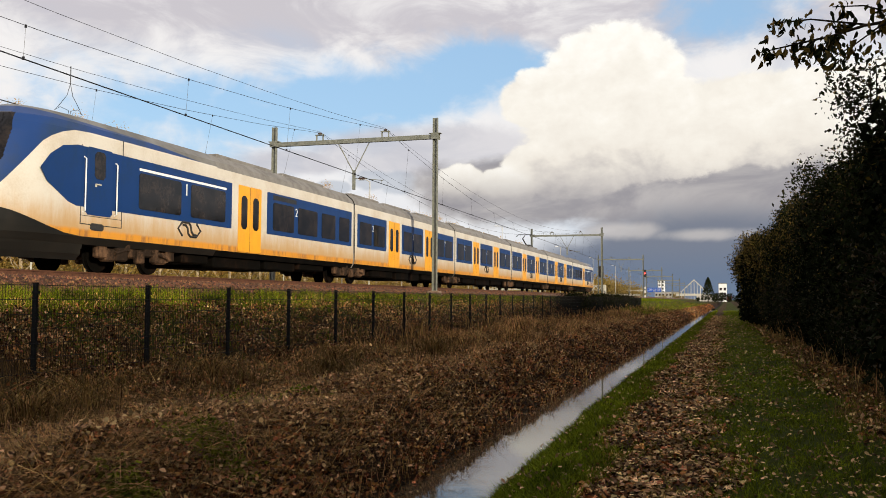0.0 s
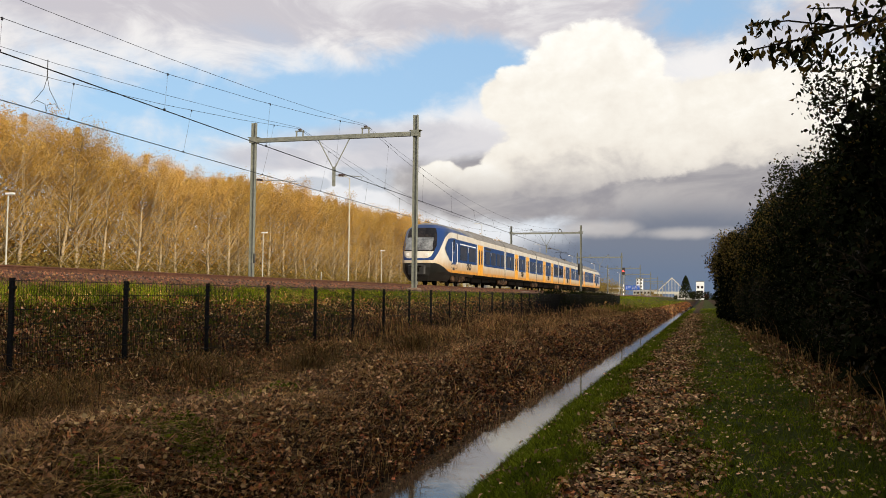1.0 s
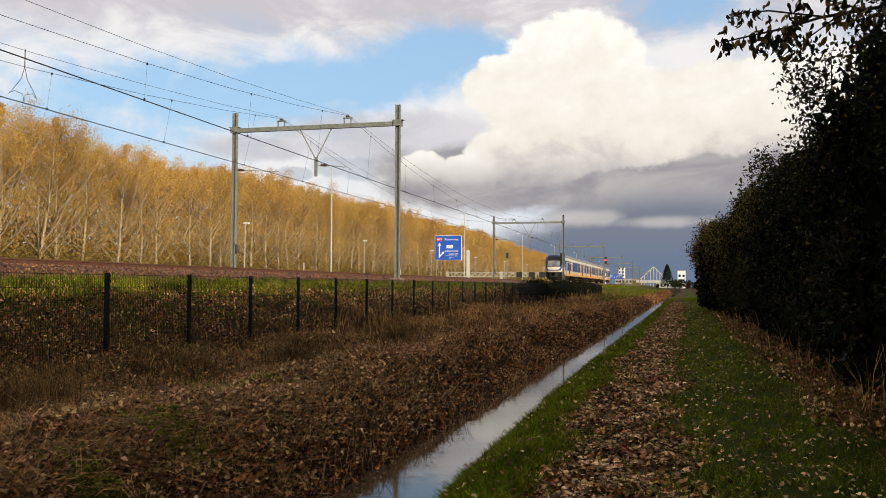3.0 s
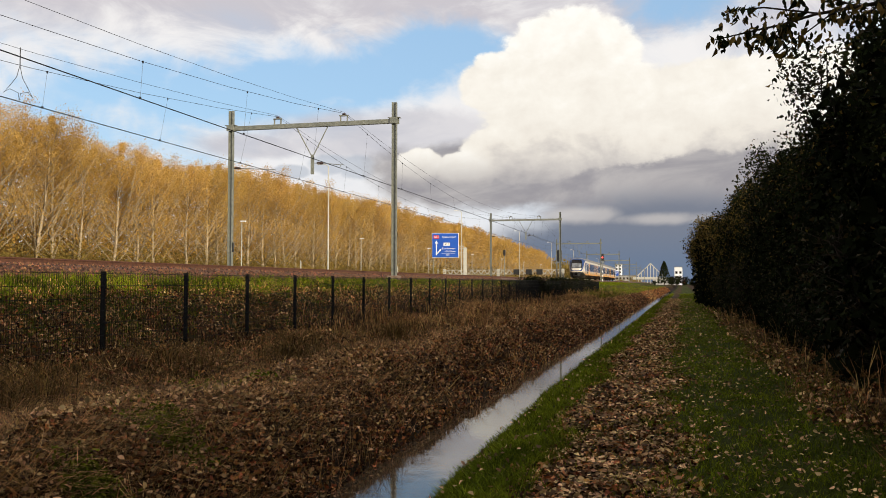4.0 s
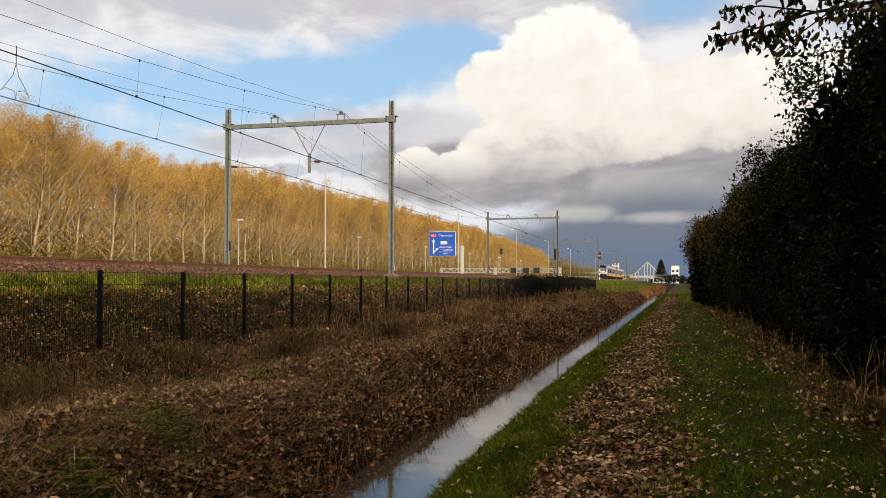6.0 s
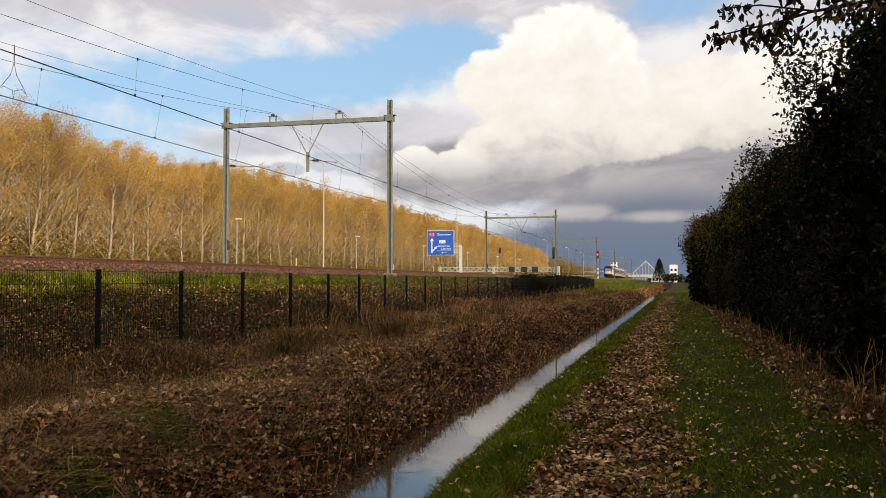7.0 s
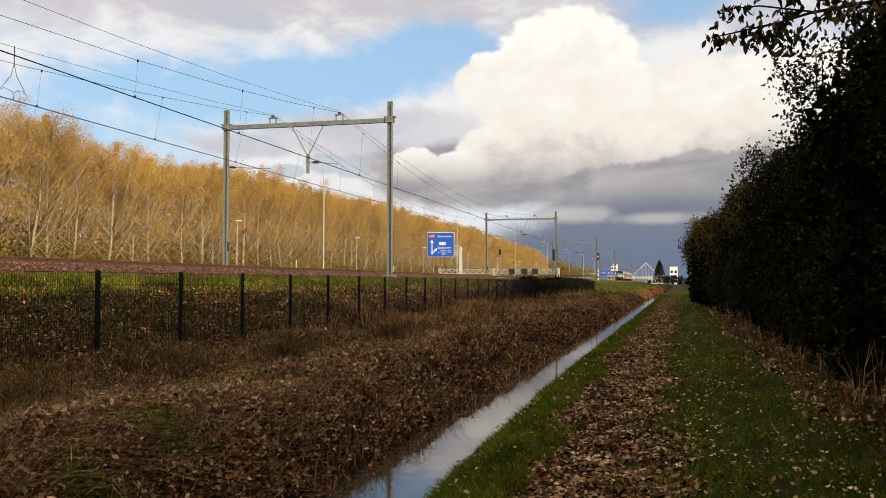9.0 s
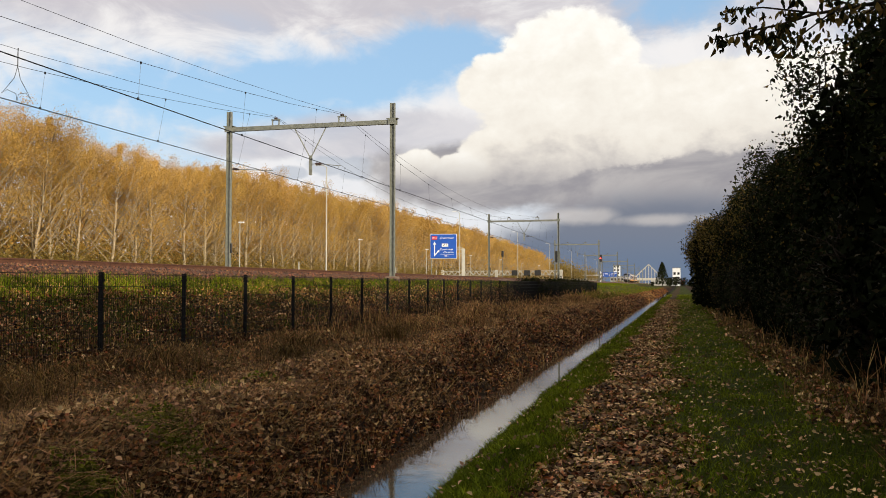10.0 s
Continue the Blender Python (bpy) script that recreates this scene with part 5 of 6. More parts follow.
def tussock(seed, x, y, tall):
    """A clump of dry grass whose blades arch outwards from one root."""
    rng = np.random.default_rng(seed)
    n = 420
    u = rng.uniform(0, 2 * math.pi, n)
    r0 = np.abs(rng.normal(0, 0.42, n))
    h = 0.75 * tall * rng.uniform(0.35, 1.25, n)
    k = h * rng.uniform(0.3, 1.5, n)
    v = u + rng.normal(0, 0.9, n)
    way = np.stack([np.cos(v), np.sin(v), 0 * u], 1)
    side = np.stack([-np.sin(u), np.cos(u), 0 * u], 1) * 0.005 * (0.8 + y * 0.03)
    base = np.array([x + float(shift(x, y)), y, float(height(x, y)) - 0.02]) + np.stack([np.cos(u), np.sin(u), 0 * u], 1) * r0[:, None]
    up = np.array([0, 0, 1.0])
    a = base + way * (k * 0.25)[:, None] + up * (h * 0.65)[:, None]
    b = base + way * (k * 0.75)[:, None] + up * (h * 0.85)[:, None]
    c = base + way * (k * 1.4)[:, None] + up * (h * 0.5)[:, None]
    q = np.empty((3 * n, 4, 3))
    q[0::3] = np.stack([base - side, base + side, a + side, a - side], 1)
    q[1::3] = np.stack([a - side, a + side, b + side * 0.7, b - side * 0.7], 1)
    q[2::3] = np.stack([b - side * 0.7, b + side * 0.7, c + side * 0.1, c - side * 0.1], 1)
    put("grass_tussock", quads("grass_tussock", q, [STRAW if y > 24 else STRAW_DULL]), None, label="arching tussock of dry straw-coloured grass", category="grass tussock", group="tussocks")


def ground_cover():
    # the far bank of the ditch: brown leaves caught in dead stems
    litter_on("bank_leaves", 101, 68000, -5.7, -3.72, 0.072, LITTER_DARK, "brown fallen leaves covering the ditch bank", 0.07, 0.3, far=300, keep=0.62, patch=0.45)
    litter_on("bank_leaves", 102, 18000, -5.7, -3.75, 0.066, LITTER, "pale curled fallen leaves on the ditch bank", 0.11, 0.4, far=160, keep=0.5, patch=0.35)
    grass_on("bank_stems", 103, 15000, -6.2, -4.1, 0.36, 0.007, STRAW, "dead stems leaning over the ditch bank", 1.9, 0.6, arch=True, patch=0.6)
    litter_on("bank_leaves", 134, 5200, -6.4, -4.1, 0.07, LITTER, "pale dry leaves caught on the near bank", 0.13, 0.4, near=5, far=16, keep=0.6, patch=0.4)
    grass_on("bank_stems", 135, 5000, -6.2, -4.3, 0.24, 0.012, STRAW, "broken pale stems lying on the near bank", 3.2, 0.6, near=5, far=16, arch=True, patch=0.5)
    # the shelf between bank and fence
    grass_on("dry_grass", 104, 46000, -9.0, -5.2, 0.22, 0.007, STRAW_DULL, "matted dry grass between ditch and fence", 1.8, 0.7, arch=True, far=300, patch=0.7)
    grass_on("dry_grass", 105, 16000, -9.4, -6.6, 0.40, 0.008, STRAW_DULL, "tall dry grass clumps along the fence", 0.7, 0.5, near=8, far=110, arch=True, patch=1.6)
    grass_on("dry_grass", 127, 9000, -8.6, -5.4, 0.30, 0.008, STRAW, "bright bent straw on the shelf", 1.6, 0.45, near=5, far=110, arch=True, patch=1.1)
    grass_on("dry_grass", 137, 12000, -8.7, -5.4, 0.32, 0.008, STRAW, "golden dry grass along the shelf", 1.2, 0.6, near=16, far=130, arch=True, patch=1.3)
    grass_on("tall_dry_stalks", 106, 2600, -9.2, -7.6, 0.7, 0.010, STRAW, "tall dry stalks along the fence", 0.4, 0.4, near=20, far=115, patch=2.2)
    litter_on("shelf_leaves", 107, 24000, -8.8, -5.2, 0.075, LITTER, "pale fallen leaves among dry grass", 0.05, 0.5, keep=0.55)
    litter_on("shelf_leaves", 108, 22000, -9.0, -5.2, 0.085, LITTER_DARK, "brown fallen leaves among dry grass", 0.05, 0.5)
    grass_on("green_tufts", 109, 6000, -8.6, -5.6, 0.13, 0.009, BLADE, "green grass tufts among dry grass", 0.6, 0.25, patch=1.5)
    # the embankment slope behind the fence
    grass_on("slope_grass", 110, 40000, -13.0, -11.1, 0.20, 0.010, BLADE, "green grass on the railway embankment", 0.7, 0.8, near=10, far=260)
    grass_on("slope_grass", 136, 9000, -12.0, -6.0, 0.45, 0.010, BLADE, "rough green grass between the line and the ditch", 0.7, 0.6, near=80, far=330, patch=2.5)
    grass_on("slope_grass", 128, 17000, -11.4, -9.0, 0.17, 0.010, BLADE, "sparse green grass among leaves on the slope", 0.7, 0.4, near=10, far=140, patch=1.3)
    grass_on("slope_straw", 111, 30000, -12.5, -8.9, 0.20, 0.010, STRAW, "dry grass at the foot of the embankment", 1.0, 0.7, near=10, far=120, arch=True)
    litter_on("slope_leaves", 112, 13000, -11.5, -8.6, 0.062, LITTER_DARK, "brown fallen leaves on the foot of the embankment", 0.10, 0.4, near=10, far=70)
    litter_on("slope_leaves", 129, 9000, -11.3, -8.6, 0.058, LITTER, "pale fallen leaves on the foot of the embankment", 0.12, 0.4, near=10, far=70, keep=0.75)
    # the verge, the path and the hedge foot
    grass_on("verge_grass", 113, 66000, -2.36, -1.1, 0.12, 0.008, BLADE, "lush green grass on the ditch verge", 0.9, 0.75, patch=0.35, far=130)
    grass_on("verge_grass", 114, 3000, -2.48, -2.2, 0.16, 0.008, BLADE, "long green grass hanging over the water", 0.9, 0.6, arch=True)
    grass_on("path_grass", 115, 66000, -0.15, 2.0, 0.07, 0.008, BLADE, "short green grass on the footpath", 1.0, 0.7, patch=0.5, far=130)
    grass_on("path_grass", 116, 20000, -1.4, 0.1, 0.065, 0.008, BLADE, "sparse grass between fallen leaves on the path", 0.9, 0.4)
    litter_on("path_leaves", 117, 30000, -1.2, 0.05, 0.068, LITTER, "pale brown fallen leaves covering the footpath", 0.02, 0.78, keep=0.55, patch=0.45)
    litter_on("path_leaves", 118, 13000, -1.3, 0.15, 0.075, LITTER_DARK, "dark brown fallen leaves on the footpath", 0.015, 0.72)
    litter_on("verge_leaves", 119, 5200, -0.1, 1.9, 0.05, LITTER, "scattered fallen leaves in the path's grass", 0.05, 0.75, keep=0.7)
    litter_on("verge_leaves", 120, 500, -2.3, -1.2, 0.06, LITTER, "scattered fallen leaves on the verge", 0.10, 0.7)
    litter_on("hedge_litter", 121, 18000, 1.75, 3.4, 0.085, LITTER_DARK, "brown fallen leaves under the hedge", 0.03, 0.6)
    litter_on("hedge_litter", 130, 5500, 1.65, 2.8, 0.075, LITTER, "pale fallen leaves under the hedge", 0.06, 0.5, keep=0.5, patch=0.8)
    # dull straw here carries the hedge's shade in its colour
    grass_on("hedge_stalks", 122, 11000, 1.7, 3.0, 0.36, 0.008, STRAW_DULL, "dry bent stalks at the hedge foot", 1.5, 0.4, near=6, far=60, arch=True, patch=1.2)
    grass_on("hedge_stalks", 131, 1300, 2.1, 2.9, 0.65, 0.007, STRAW, "tall pale stalks at the hedge foot", 0.45, 0.3, near=8, far=40, patch=1.4)
    grass_on("hedge_grass", 123, 6000, 1.3, 2.3, 0.15, 0.008, BLADE, "grass at the hedge foot", 0.7, 0.6)
    grass_on("lying_straw", 126, 16000, -8.6, -5.0, 0.20, 0.007, STRAW, "flattened straw lying on the shelf", 3.0, 0.6, near=5, far=24, arch=True, patch=0.7)
    grass_on("lying_straw", 132, 12000, -6.5, -4.85, 0.17, 0.009, STRAW, "mown straw lying along the top of the bank", 4.2, 0.6, near=5, far=60, arch=True, patch=0.5)
    grass_on("lying_straw", 133, 9000, -7.6, -5.6, 0.15, 0.009, STRAW, "mown straw lying in swathes on the shelf", 4.2, 0.4, near=5, far=50, arch=True, patch=1.0)
    # arching tussocks on the shelf and a patch of low green weeds
    for k, (x, y, tall) in enumerate([(-7.7, 9.4, 0.75), (-7.3, 8.0, 0.6), (-7.9, 12.6, 0.6), (-6.9, 15.0, 0.5), (-7.9, 17.8, 0.6), (-7.0, 21.5, 0.6), (-7.8, 26.0, 0.75), (-6.6, 29.0, 0.6),
                                      (-7.6, 33.5, 0.9), (-8.0, 36.0, 0.9), (-6.4, 40.0, 0.7), (-7.3, 47.0, 0.8), (-6.5, 56.0, 0.8), (-7.5, 66.0, 0.8)]):
        tussock(200 + k, x, y, tall)
    for x, y, r in ((-4.95, 7.95, 0.19), (-4.72, 6.45, 0.14), (-6.1, 11.4, 0.30)):
        rng = np.random.default_rng(int(-x * 100))
        a, b = x + rng.normal(0, r, 2200), y + rng.normal(0, r * 0.8, 2200)
        p = world_points(a, b, 0.0)
        p[:, 2] += rng.uniform(0.06, 0.24, 2200)
        put("green_weeds", quads("green_weeds", leaves(rng, p, 0.06, flat=0.3, slim=0.5), [BLADE]), None, label="low patch of green weeds on the shelf", category="weeds", kind="stuff")
    # thin reeds in the water's edge
    grass_on("reeds", 124, 700, -4.0, -3.7, 0.5, 0.007, STRAW, "thin dead reeds at the water's edge", 0.7, 0.5, near=9, far=30)
    litter_on("floating_leaves", 125, 520, -4.1, -2.8, 0.05, LITTER, "fallen leaves floating on the ditch", 0.0, 1.0, near=8, far=40)


# ---- beyond the track ----


def highway():
    s = Shape()
    s.box(-52.5, -31.5, -300, 1600, 0.2, 0.66)
    put("highway", s, ASPHALT, label="grey asphalt highway beyond the railway", category="road", kind="structure")
    tall = empty("street_lamp", pose(-30, 74, 0.6), "tall pale grey highway lamp post with a short arm", "street lamp", "tall highway lamps")
    s = Shape()
    s.tube([(0, 0, 0), (0, 0, 6), (0, 0, 11.7)], [0.075, 0.06, 0.045], 8)
    put("pole", s, WHITE_STEEL, tall)
    s = Shape()
    s.tube([(0, 0, 11.65), (-0.3, 0, 11.85), (-0.7, 0, 11.9)], 0.035, 6)
    put("arm", s, WHITE_STEEL, tall)
    s = Shape()
    s.box(-1.15, -0.6, -0.12, 0.12, 11.85, 11.97, c=0.03)
    put("lantern", s, SIGN_WHITE, tall)
    for y in (22, 127, 180, 232, 288, 342, 396):
        copy_thing(tall, pose(-30, y, 0.6))
    short = empty("street_lamp", pose(-46, 88, 0.6), "short pale lamp post before the poplars", "street lamp", "short highway lamps")
    s = Shape()
    s.tube([(0, 0, 0), (0, 0, 4), (0, 0, 7.8)], [0.07, 0.055, 0.045], 8)
    put("pole", s, WHITE_STEEL, short)
    s = Shape()
    s.box(-0.2, 0.5, -0.12, 0.12, 7.78, 7.92, c=0.03)
    put("lantern", s, SIGN_WHITE, short)
    for y in (50, 127, 166, 206, 245, 284, 324):
        copy_thing(short, pose(-46, y, 0.6))
    # white marker posts on the verge
    post = empty("marker_post", pose(-26.5, 60, 0.6), "slim pale marker post beside the highway", "post", "marker posts")
    s = Shape()
    s.tube([(0, 0, 0), (0, 0, 2.6)], [0.05, 0.045], 8)
    put("shaft", s, WHITE_STEEL, post)
    s = Shape()
    s.tube([(0, 0, 2.6), (0, 0, 2.66)], [0.06, 0.03], 8)
    put("cap", s, WHITE_STEEL, post)
    for y in (84, 100):
        copy_thing(post, pose(-26.5, y, 0.6))


def lettering(text, x, z, size, parent, mat, y):
    data = bpy.data.curves.new("lettering", "FONT")
    data.body, data.size, data.extrude, data.align_x, data.align_y = text, size, 0.003, "CENTER", "CENTER"
    data.materials.append(mat)
    ob = new("lettering", data)
    ob.parent = parent
    ob.matrix_basis = pose(x, y, z, 90, 0, 0)
    return ob


def road_sign():
    """The blue direction sign on its pale mast beside the highway."""
    top = empty("road_sign", pose(-27.4, 107.0, 0.6) @ pose(0, 0, 0, 0, 0, 10), "blue highway direction sign on a pale steel mast", "road sign")
    w, z0, z1 = 1.66, 4.25, 7.3
    s = Shape()
    s.box(-w - 0.05, w + 0.05, 0.02, 0.08, z0 - 0.05, z1 + 0.05, c=0.02)
    put("border", s, SIGN_WHITE, top, "white sign border")
    s = Shape()
    s.box(-w, w, -0.01, 0.03, z0, z1, c=0.008)
    put("panel", s, SIGN_BLUE, top, "blue sign panel")
    s = Shape()
    s.box(-1.5, -0.78, -0.03, -0.012, 6.62, 7.06, c=0.006)
    put("route_shield", s, SIGN_RED, top, "red route number plate")
    lettering("A12", -1.14, 6.84, 0.36, top, SIGN_WHITE, -0.035)
    lettering("Zoetermeer", 0.45, 6.84, 0.36, top, SIGN_WHITE, -0.014)
    s = Shape()
    s.box(-0.22, 0.60, -0.03, -0.012, 5.72, 6.12, c=0.006)
    put("exit_plate", s, SIGN_WHITE, top, "white exit plate")
    s = Shape()
    s.loft([[(x, y, z) for x, z in ((-0.1, 5.8), (0.0, 5.8), (0.2, 6.04), (0.1, 6.04))] for y in (-0.04, -0.031)])
    put("exit_mark", s, BLACK, top)
    lettering("6", 0.42, 5.92, 0.34, top, BLACK, -0.035)
    lettering("Zoetermeer", 0.42, 5.38, 0.34, top, SIGN_WHITE, -0.014)
    lettering("-Centrum", 0.62, 5.02, 0.34, top, SIGN_WHITE, -0.014)
    s = Shape()
    s.box(-0.45, 1.3, -0.02, -0.012, 4.74, 4.77)
    put("divider", s, SIGN_WHITE, top)
    lettering("600 m", 0.42, 4.54, 0.24, top, SIGN_WHITE, -0.014)
    s = Shape()
    s.box(-1.19, -1.07, -0.026, -0.012, 4.5, 6.1)
    s.loft([[(x, y, z) for x, z in ((-1.36, 6.0), (-0.90, 6.0), (-1.13, 6.4))] for y in (-0.026, -0.012)])
    put("straight_arrow", s, SIGN_WHITE, top)
    s = Shape()
    s.loft([[(x, y, z) for x, z in ((-1.06, 4.62), (-1.06, 4.8), (-0.75, 5.12), (-0.66, 5.03))] for y in (-0.026, -0.012)])
    s.loft([[(x, y, z) for x, z in ((-0.86, 5.16), (-0.56, 4.98), (-0.50, 5.34))] for y in (-0.026, -0.012)])
    put("turn_arrow", s, SIGN_WHITE, top)
    s = Shape()
    s.box(2.3, 2.72, 0.1, 0.5, -0.3, 5.5, c=0.02)
    put("mast", s, WHITE_STEEL, top)
    for z in (4.5, 4.85, 5.3, 5.6):
        s = Shape()
        s.box(1.0, 2.4, 0.09, 0.17, z, z + 0.08)
        put("arm", s, WHITE_STEEL, top)
    s = Shape()
    s.tube([(-1.55, 0.1, -0.3), (-1.55, 0.1, 4.3)], 0.05, 8)
    put("leg", s, STEEL, top)


def truss(s, x0, x1, y, z0, z1, step, r):
    for z in (z0, z1):
        s.tube([(x0, y, z), (x1, y, z)], r, 6)
    n = max(1, int((x1 - x0) / step))
    for k in range(n):
        a, b = x0 + (x1 - x0) * k / n, x0 + (x1 - x0) * (k + 1) / n
        s.tube([(a, y, z0), ((a + b) / 2, y, z1)], r * 0.7, 5)
        s.tube([((a + b) / 2, y, z1), (b, y, z0)], r * 0.7, 5)


def gantry():
    top = empty("lane_signal_gantry", pose(0, 210, 0.6), "pale steel truss gantry with dark lane signal boxes", "gantry")
    s = Shape()
    truss(s, -54.0, -24.2, -0.5, 3.15, 4.15, 1.5, 0.09)
    truss(s, -54.0, -24.2, 0.5, 3.15, 4.15, 1.5, 0.09)
    put("truss", s, WHITE_STEEL, top)
    for x in (-54.0, -40.3, -24.4):
        s = Shape()
        s.box(x - 0.28, x + 0.28, -0.5, 0.5, -0.3, 4.4, c=0.04)
        put("leg", s, WHITE_STEEL, top)
    for x in (-35.6, -32.6, -30.0):
        s = Shape()
        s.box(x - 0.75, x + 0.75, -0.95, -0.62, 3.0, 4.3, c=0.05)
        put("lane_signal", s, BLACK, top, "dark lane signal box")
    # low parapet further on
    par = empty("parapet", pose(0, 320, 0.4), "pale concrete parapet with rails", "parapet")
    p = Shape()
    p.box(-40.0, -24.5, -0.3, 0.3, 0.0, 2.1, c=0.05)
    put("wall", p, CONCRETE, par)
    for z in (2.5, 2.95):
        r = Shape()
        r.tube([(-40, 0, z), (-24.5, 0, z)], 0.09, 6)
        put("rail", r, WHITE_STEEL, par)
    for k in range(8):
        r = Shape()
        r.tube([(-40 + k * 2.2, 0, 2.0), (-40 + k * 2.2, 0, 3.0)], 0.07, 6)
        put("baluster", r, WHITE_STEEL, par)


def railway_signals():
    red = glow("red_signal_light", (1.0, 0.05, 0.04), 6.0)
    for x, y, base, head, lit, big in ((-13.35, 187, 1.5, 6.3, True, 1.0), (-13.45, 112, 1.5, 4.35, False, 1.0), (-22.7, 123, 1.6, 5.5, False, 0.55)):
        t = empty("railway_signal", pose(x, y, 0), "black railway signal head on a slim grey post" if not lit else "black railway signal showing red on a banded post", "railway signal", "railway signals")
        s = Shape()
        s.tube([(0, 0, base), (0, 0, head + 0.2)], 0.075 if lit else 0.05, 8)
        put("post", s, STEEL, t)
        s = Shape()
        s.box(-0.30 * big, 0.30 * big, -0.12, 0.08, head, head + 1.5 * big, c=0.05)
        h = put("signal_head", s, BLACK, t)
        for k in range(3):
            s = Shape()
            z = head + (0.35 + 0.4 * k) * big
            s.tube([(0, -0.13, z), (0, -0.34 * big, z + 0.02)], 0.13 * big, 10)
            put("hood", s, BLACK, h)
            if lit and k == 1:
                s = Shape()
                s.tube([(0, -0.20, z), (0, -0.36, z)], [0.15, 0.145], 14)
                put("lens", s, red, h, "glowing red lens")
        if lit:
            for k in range(3):
                s = Shape()
                s.tube([(0, 0, 2.0 + k * 0.9), (0, 0, 2.45 + k * 0.9)], 0.11, 8)
                put("white_band", s, SIGN_WHITE, t)


def far_things():
    # white gabled frame
    t = empty("gabled_frame", pose(-11.0, 600, 0.3), "white gabled steel frame far along the line", "steel frame")
    s = Shape()
    s.tube([(-8.5, 0, 6.2), (0, 0, 14.4)], 0.35, 6)
    s.tube([(8.0, 0, 6.2), (0, 0, 14.4)], 0.35, 6)
    put("gable", s, WHITE_STEEL, t)
    s = Shape()
    s.box(-11.5, 11.5, -1, 1, 3.6, 5.2, c=0.1)
    put("deck", s, WHITE_STEEL, t)
    for k in range(9):
        x = -8 + 2.0 * k
        s = Shape()
        s.tube([(x, 0, 0), (x, 0, 14.4 - abs(x) * 0.98)], 0.22, 6)
        put("upright", s, WHITE_STEEL, t)
    # pale blocks on the horizon
    for x, y, w, d, h, label in ((7.2, 610, 5.2, 6, 12.0, "pale flat-roofed office block on the horizon"), (-46.0, 860, 6.5, 9, 19.5, "white tower block on the horizon"),
                                 (-3, 700, 16, 8, 5.0, "long pale shed on the horizon"), (-36, 760, 20, 8, 7.5, "pale shed beyond the highway")):
        b = empty("building", pose(x, y, 0.2), label, "building", "far buildings")
        s = Shape()
        s.box(-w / 2, w / 2, -d / 2, d / 2, 0, h, c=0.05)
        put("wall", s, CONCRETE if h < 9 else SIGN_WHITE, b)
        s = Shape()
        s.box(-w / 2 - 0.2, w / 2 + 0.2, -d / 2 - 0.2, d / 2 + 0.2, h, h + 0.4, c=0.05)
        put("roof", s, T_ROOF, b)
        for i in range(max(1, int(h // 3.2))):
            for j in range(max(2, int(w // 2.6))):
                a = -w / 2 + (j + 0.5) * w / max(2, int(w // 2.6))
                s = Shape()
                s.box(a - 0.7, a + 0.7, -d / 2 - 0.06, -d / 2 + 0.02, 1.2 + i * 3.2, 2.9 + i * 3.2)
                put("window", s, T_GLASS, b)
    # blue direction panels over the highway
    g = empty("direction_gantry", pose(0, 480, 0.5), "pair of blue direction panels on a steel gantry", "road sign")
    for x0, x1 in ((-33.4, -29.8), (-29.3, -25.7)):
        s = Shape()
        s.box(x0, x1, -0.2, 0.0, 5.0, 7.4, c=0.03)
        put("panel", s, SIGN_BLUE, g, "blue direction panel")
        s = Shape()
        s.box(x0 + 0.6, x0 + 0.8, -0.23, -0.203, 5.4, 6.8)
        s.box(x0 + 1.3, x1 - 0.4, -0.23, -0.203, 6.5, 6.75)
        s.box(x0 + 1.3, x1 - 0.8, -0.23, -0.203, 5.9, 6.15)
        put("panel_marking", s, SIGN_WHITE, g)
    s = Shape()
    s.box(-52, -25.2, 0.02, 0.4, 5.4, 6.2)
    put("beam", s, WHITE_STEEL, g)
    for x in (-52, -25.4):
        s = Shape()
        s.box(x - 0.25, x + 0.25, 0.0, 0.45, -0.3, 6.3)
        put("leg", s, WHITE_STEEL, g)
    # red box lorry on the road at the path's end
    v = empty("lorry", pose(10.4, 560, 0.3), "red box lorry parked at the end of the path", "lorry")
    s = Shape()
    s.box(-1.2, 1.2, 0, 6.5, 1.0, 3.6, c=0.06)
    put("cargo_box", s, SIGN_RED, v)
    s = Shape()
    s.box(-1.1, 1.1, -1.9, -0.1, 0.7, 2.9, c=0.15)
    cab = put("cab", s, SIGN_RED, v)
    s = Shape()
    s.box(-0.95, 0.95, -1.93, -1.88, 1.75, 2.6, c=0.02)
    put("windscreen", s, T_GLASS, cab)
    for y in (-1.1, 4.6):
        for x in (-1.0, 1.0):
            s = Shape()
            s.tube([(x - 0.15, y, 0.5), (x + 0.15, y, 0.5)], 0.48, 14)
            put("wheel", s, BLACK, v)
    # a dark conifer and round bushes near the bend
    rng = np.random.default_rng(91)
    t = empty("conifer_tree", pose(-1.6, 450, 0.3), "dark conifer standing beside the line", "tree")
    s = Shape()
    s.tube([(0, 0, 0), (0, 0, 12)], [0.25, 0.03], 6)
    put("trunk", s, BARK_DARK, t)
    z = rng.random(2600) ** 0.8
    r = 3.9 * (1 - z) ** 0.75 * np.sqrt(rng.random(2600)) + 0.15
    a = rng.uniform(0, 2 * math.pi, 2600)
    p = np.stack([r * np.cos(a), r * np.sin(a), 1.0 + z * 11.2], 1)
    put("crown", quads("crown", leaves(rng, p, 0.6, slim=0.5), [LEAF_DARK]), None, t)
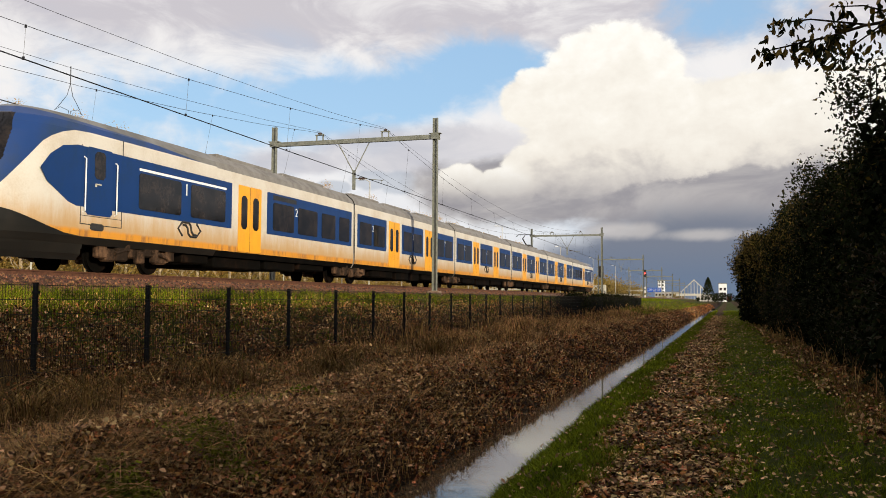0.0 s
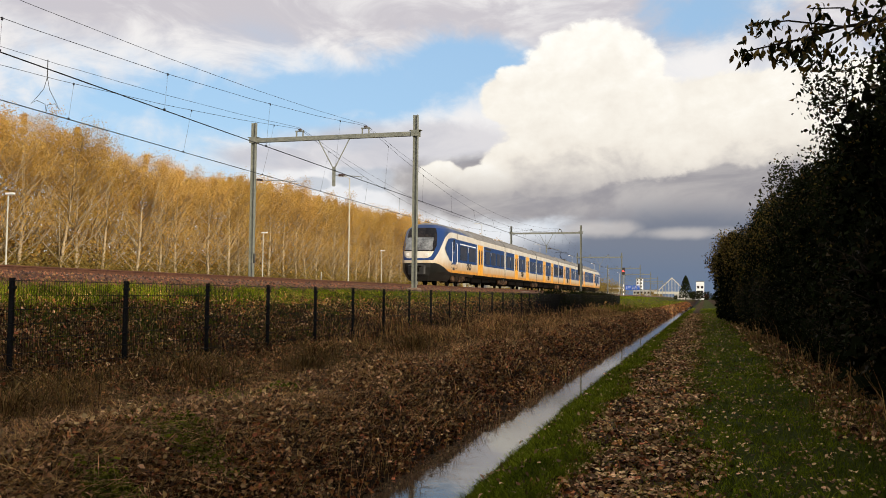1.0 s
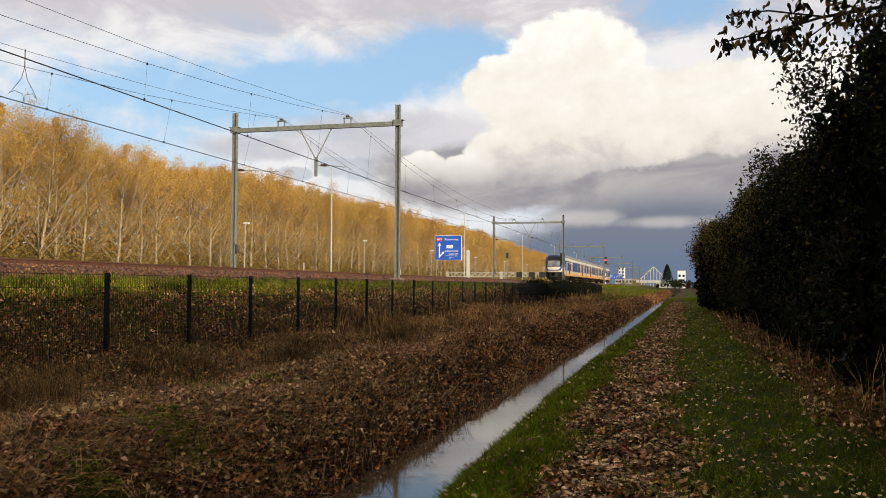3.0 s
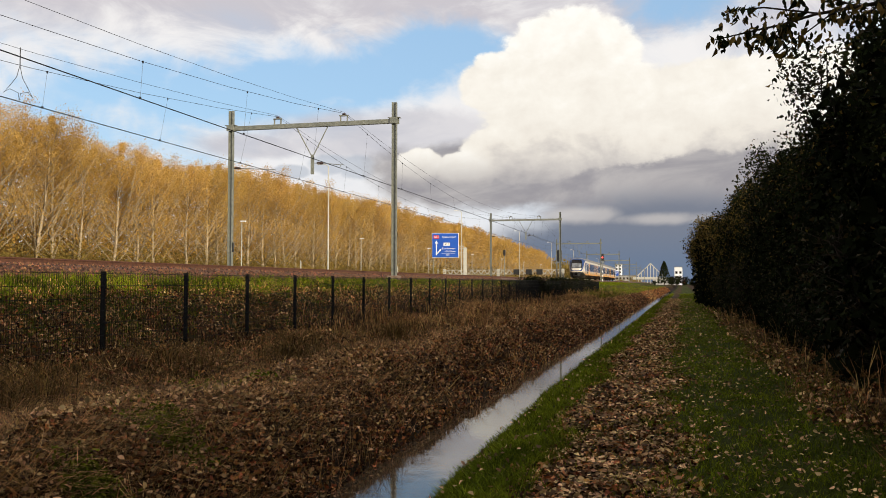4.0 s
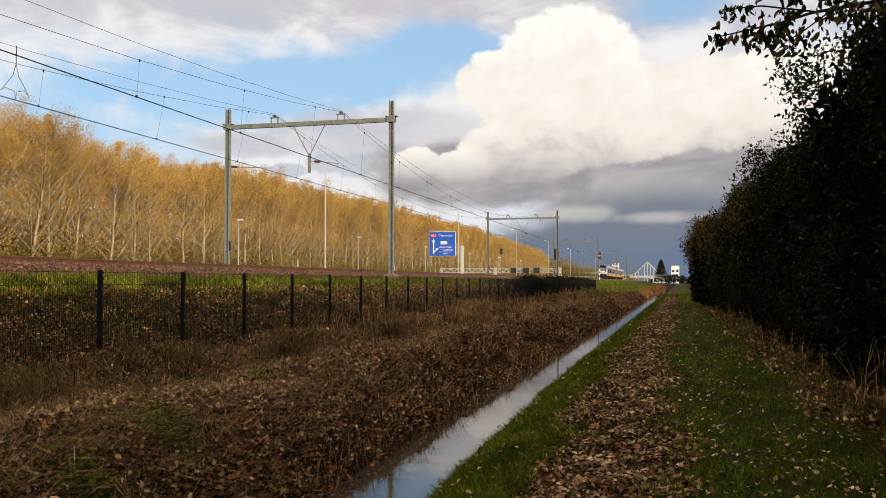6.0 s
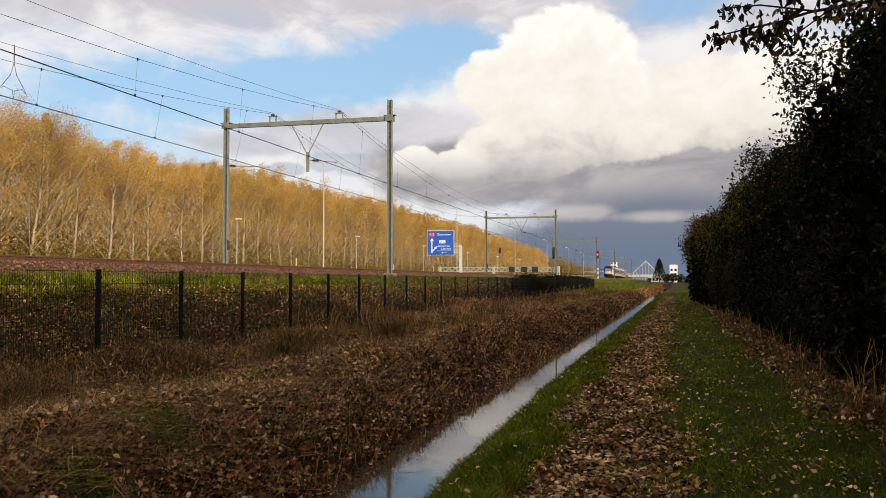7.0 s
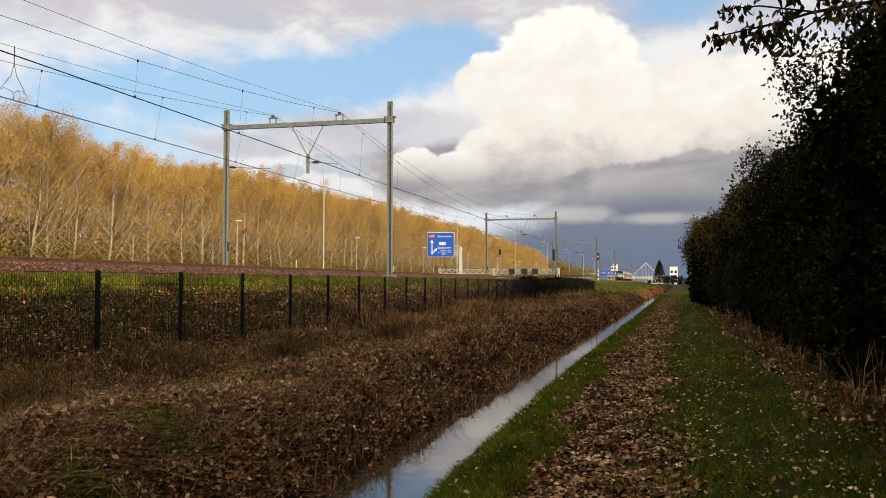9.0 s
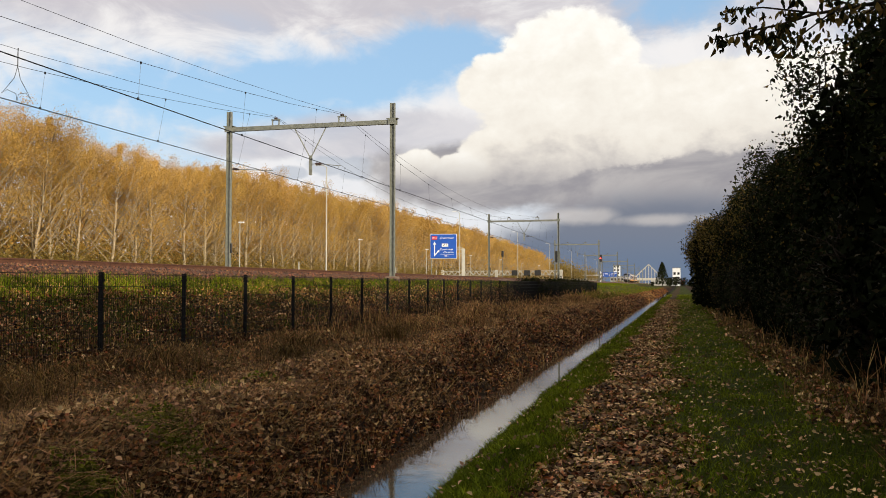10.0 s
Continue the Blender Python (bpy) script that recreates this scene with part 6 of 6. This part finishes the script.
    wood, crown = shrub(95, 5.0, 2.6, 2600, 0.34)
    olive = quads("crown", leaves(rng, rng.normal(size=(2600, 3)) * np.array([2.2, 2.2, 1.5]) + np.array([0, 0, 3.0]), 0.4, slim=0.6), [LEAF_OLIVE])
    bush_row = [(-58, 432), (-54, 438), (-50, 452), (-46, 462), (-56, 470), (-60, 490), (-43, 480), (-52, 505), (-20, 640), (-32, 620), (2, 520), (5, 505), (9, 490), (-8, 560), (12, 470), (-25, 700), (20, 520), (-45, 560), (-60, 580)]
    rnd = random.Random(5)
    for x, y in bush_row:
        k = rnd.uniform(0.7, 1.5) * (1.5 if x < -40 else 0.8)
        b = empty("bush", pose(x, y, 0.3, 0, 0, rnd.uniform(0, 360)) @ Matrix.Diagonal((k, k, k, 1)), "round autumn bush on the skyline", "bush", "skyline bushes")
        put("stem", wood, None, b)
        put("crown", olive if x < -18 else crown, None, b)
    # low brushwood against the far fence
    w2, c2 = shrub(97, 1.5, 0.9, 1500, 0.10)
    for y in np.arange(62, 116, 1.9):
        k = rnd.uniform(0.7, 1.1)
        b = empty("bramble_bush", pose(FENCE_X - 0.7, float(y), 0.35, 0, 0, rnd.uniform(0, 360)) @ Matrix.Diagonal((k, k, k, 1)), "dark bramble thicket behind the fence", "bush", "brambles")
        put("stem", w2, None, b)
        put("crown", c2, None, b)

# ---- all together ----
ground()
water()
track_bed()
rails()
portal()
overhead_line()
poplars()
thicket()
hedge()
overhanging_tree()
fence()
highway()
road_sign()
gantry()
railway_signals()
far_things()
TRAIN = train()
ballast_stones()
ground_cover()


def motions():
    """The train runs away along the straight track at an even 36.3 metres a second."""
    walk(TRAIN, [(t * 0.5, pose(NEAR_TRACK, 14.36 + 36.3 * t * 0.5, RAIL)) for t in range(21)])


motions()
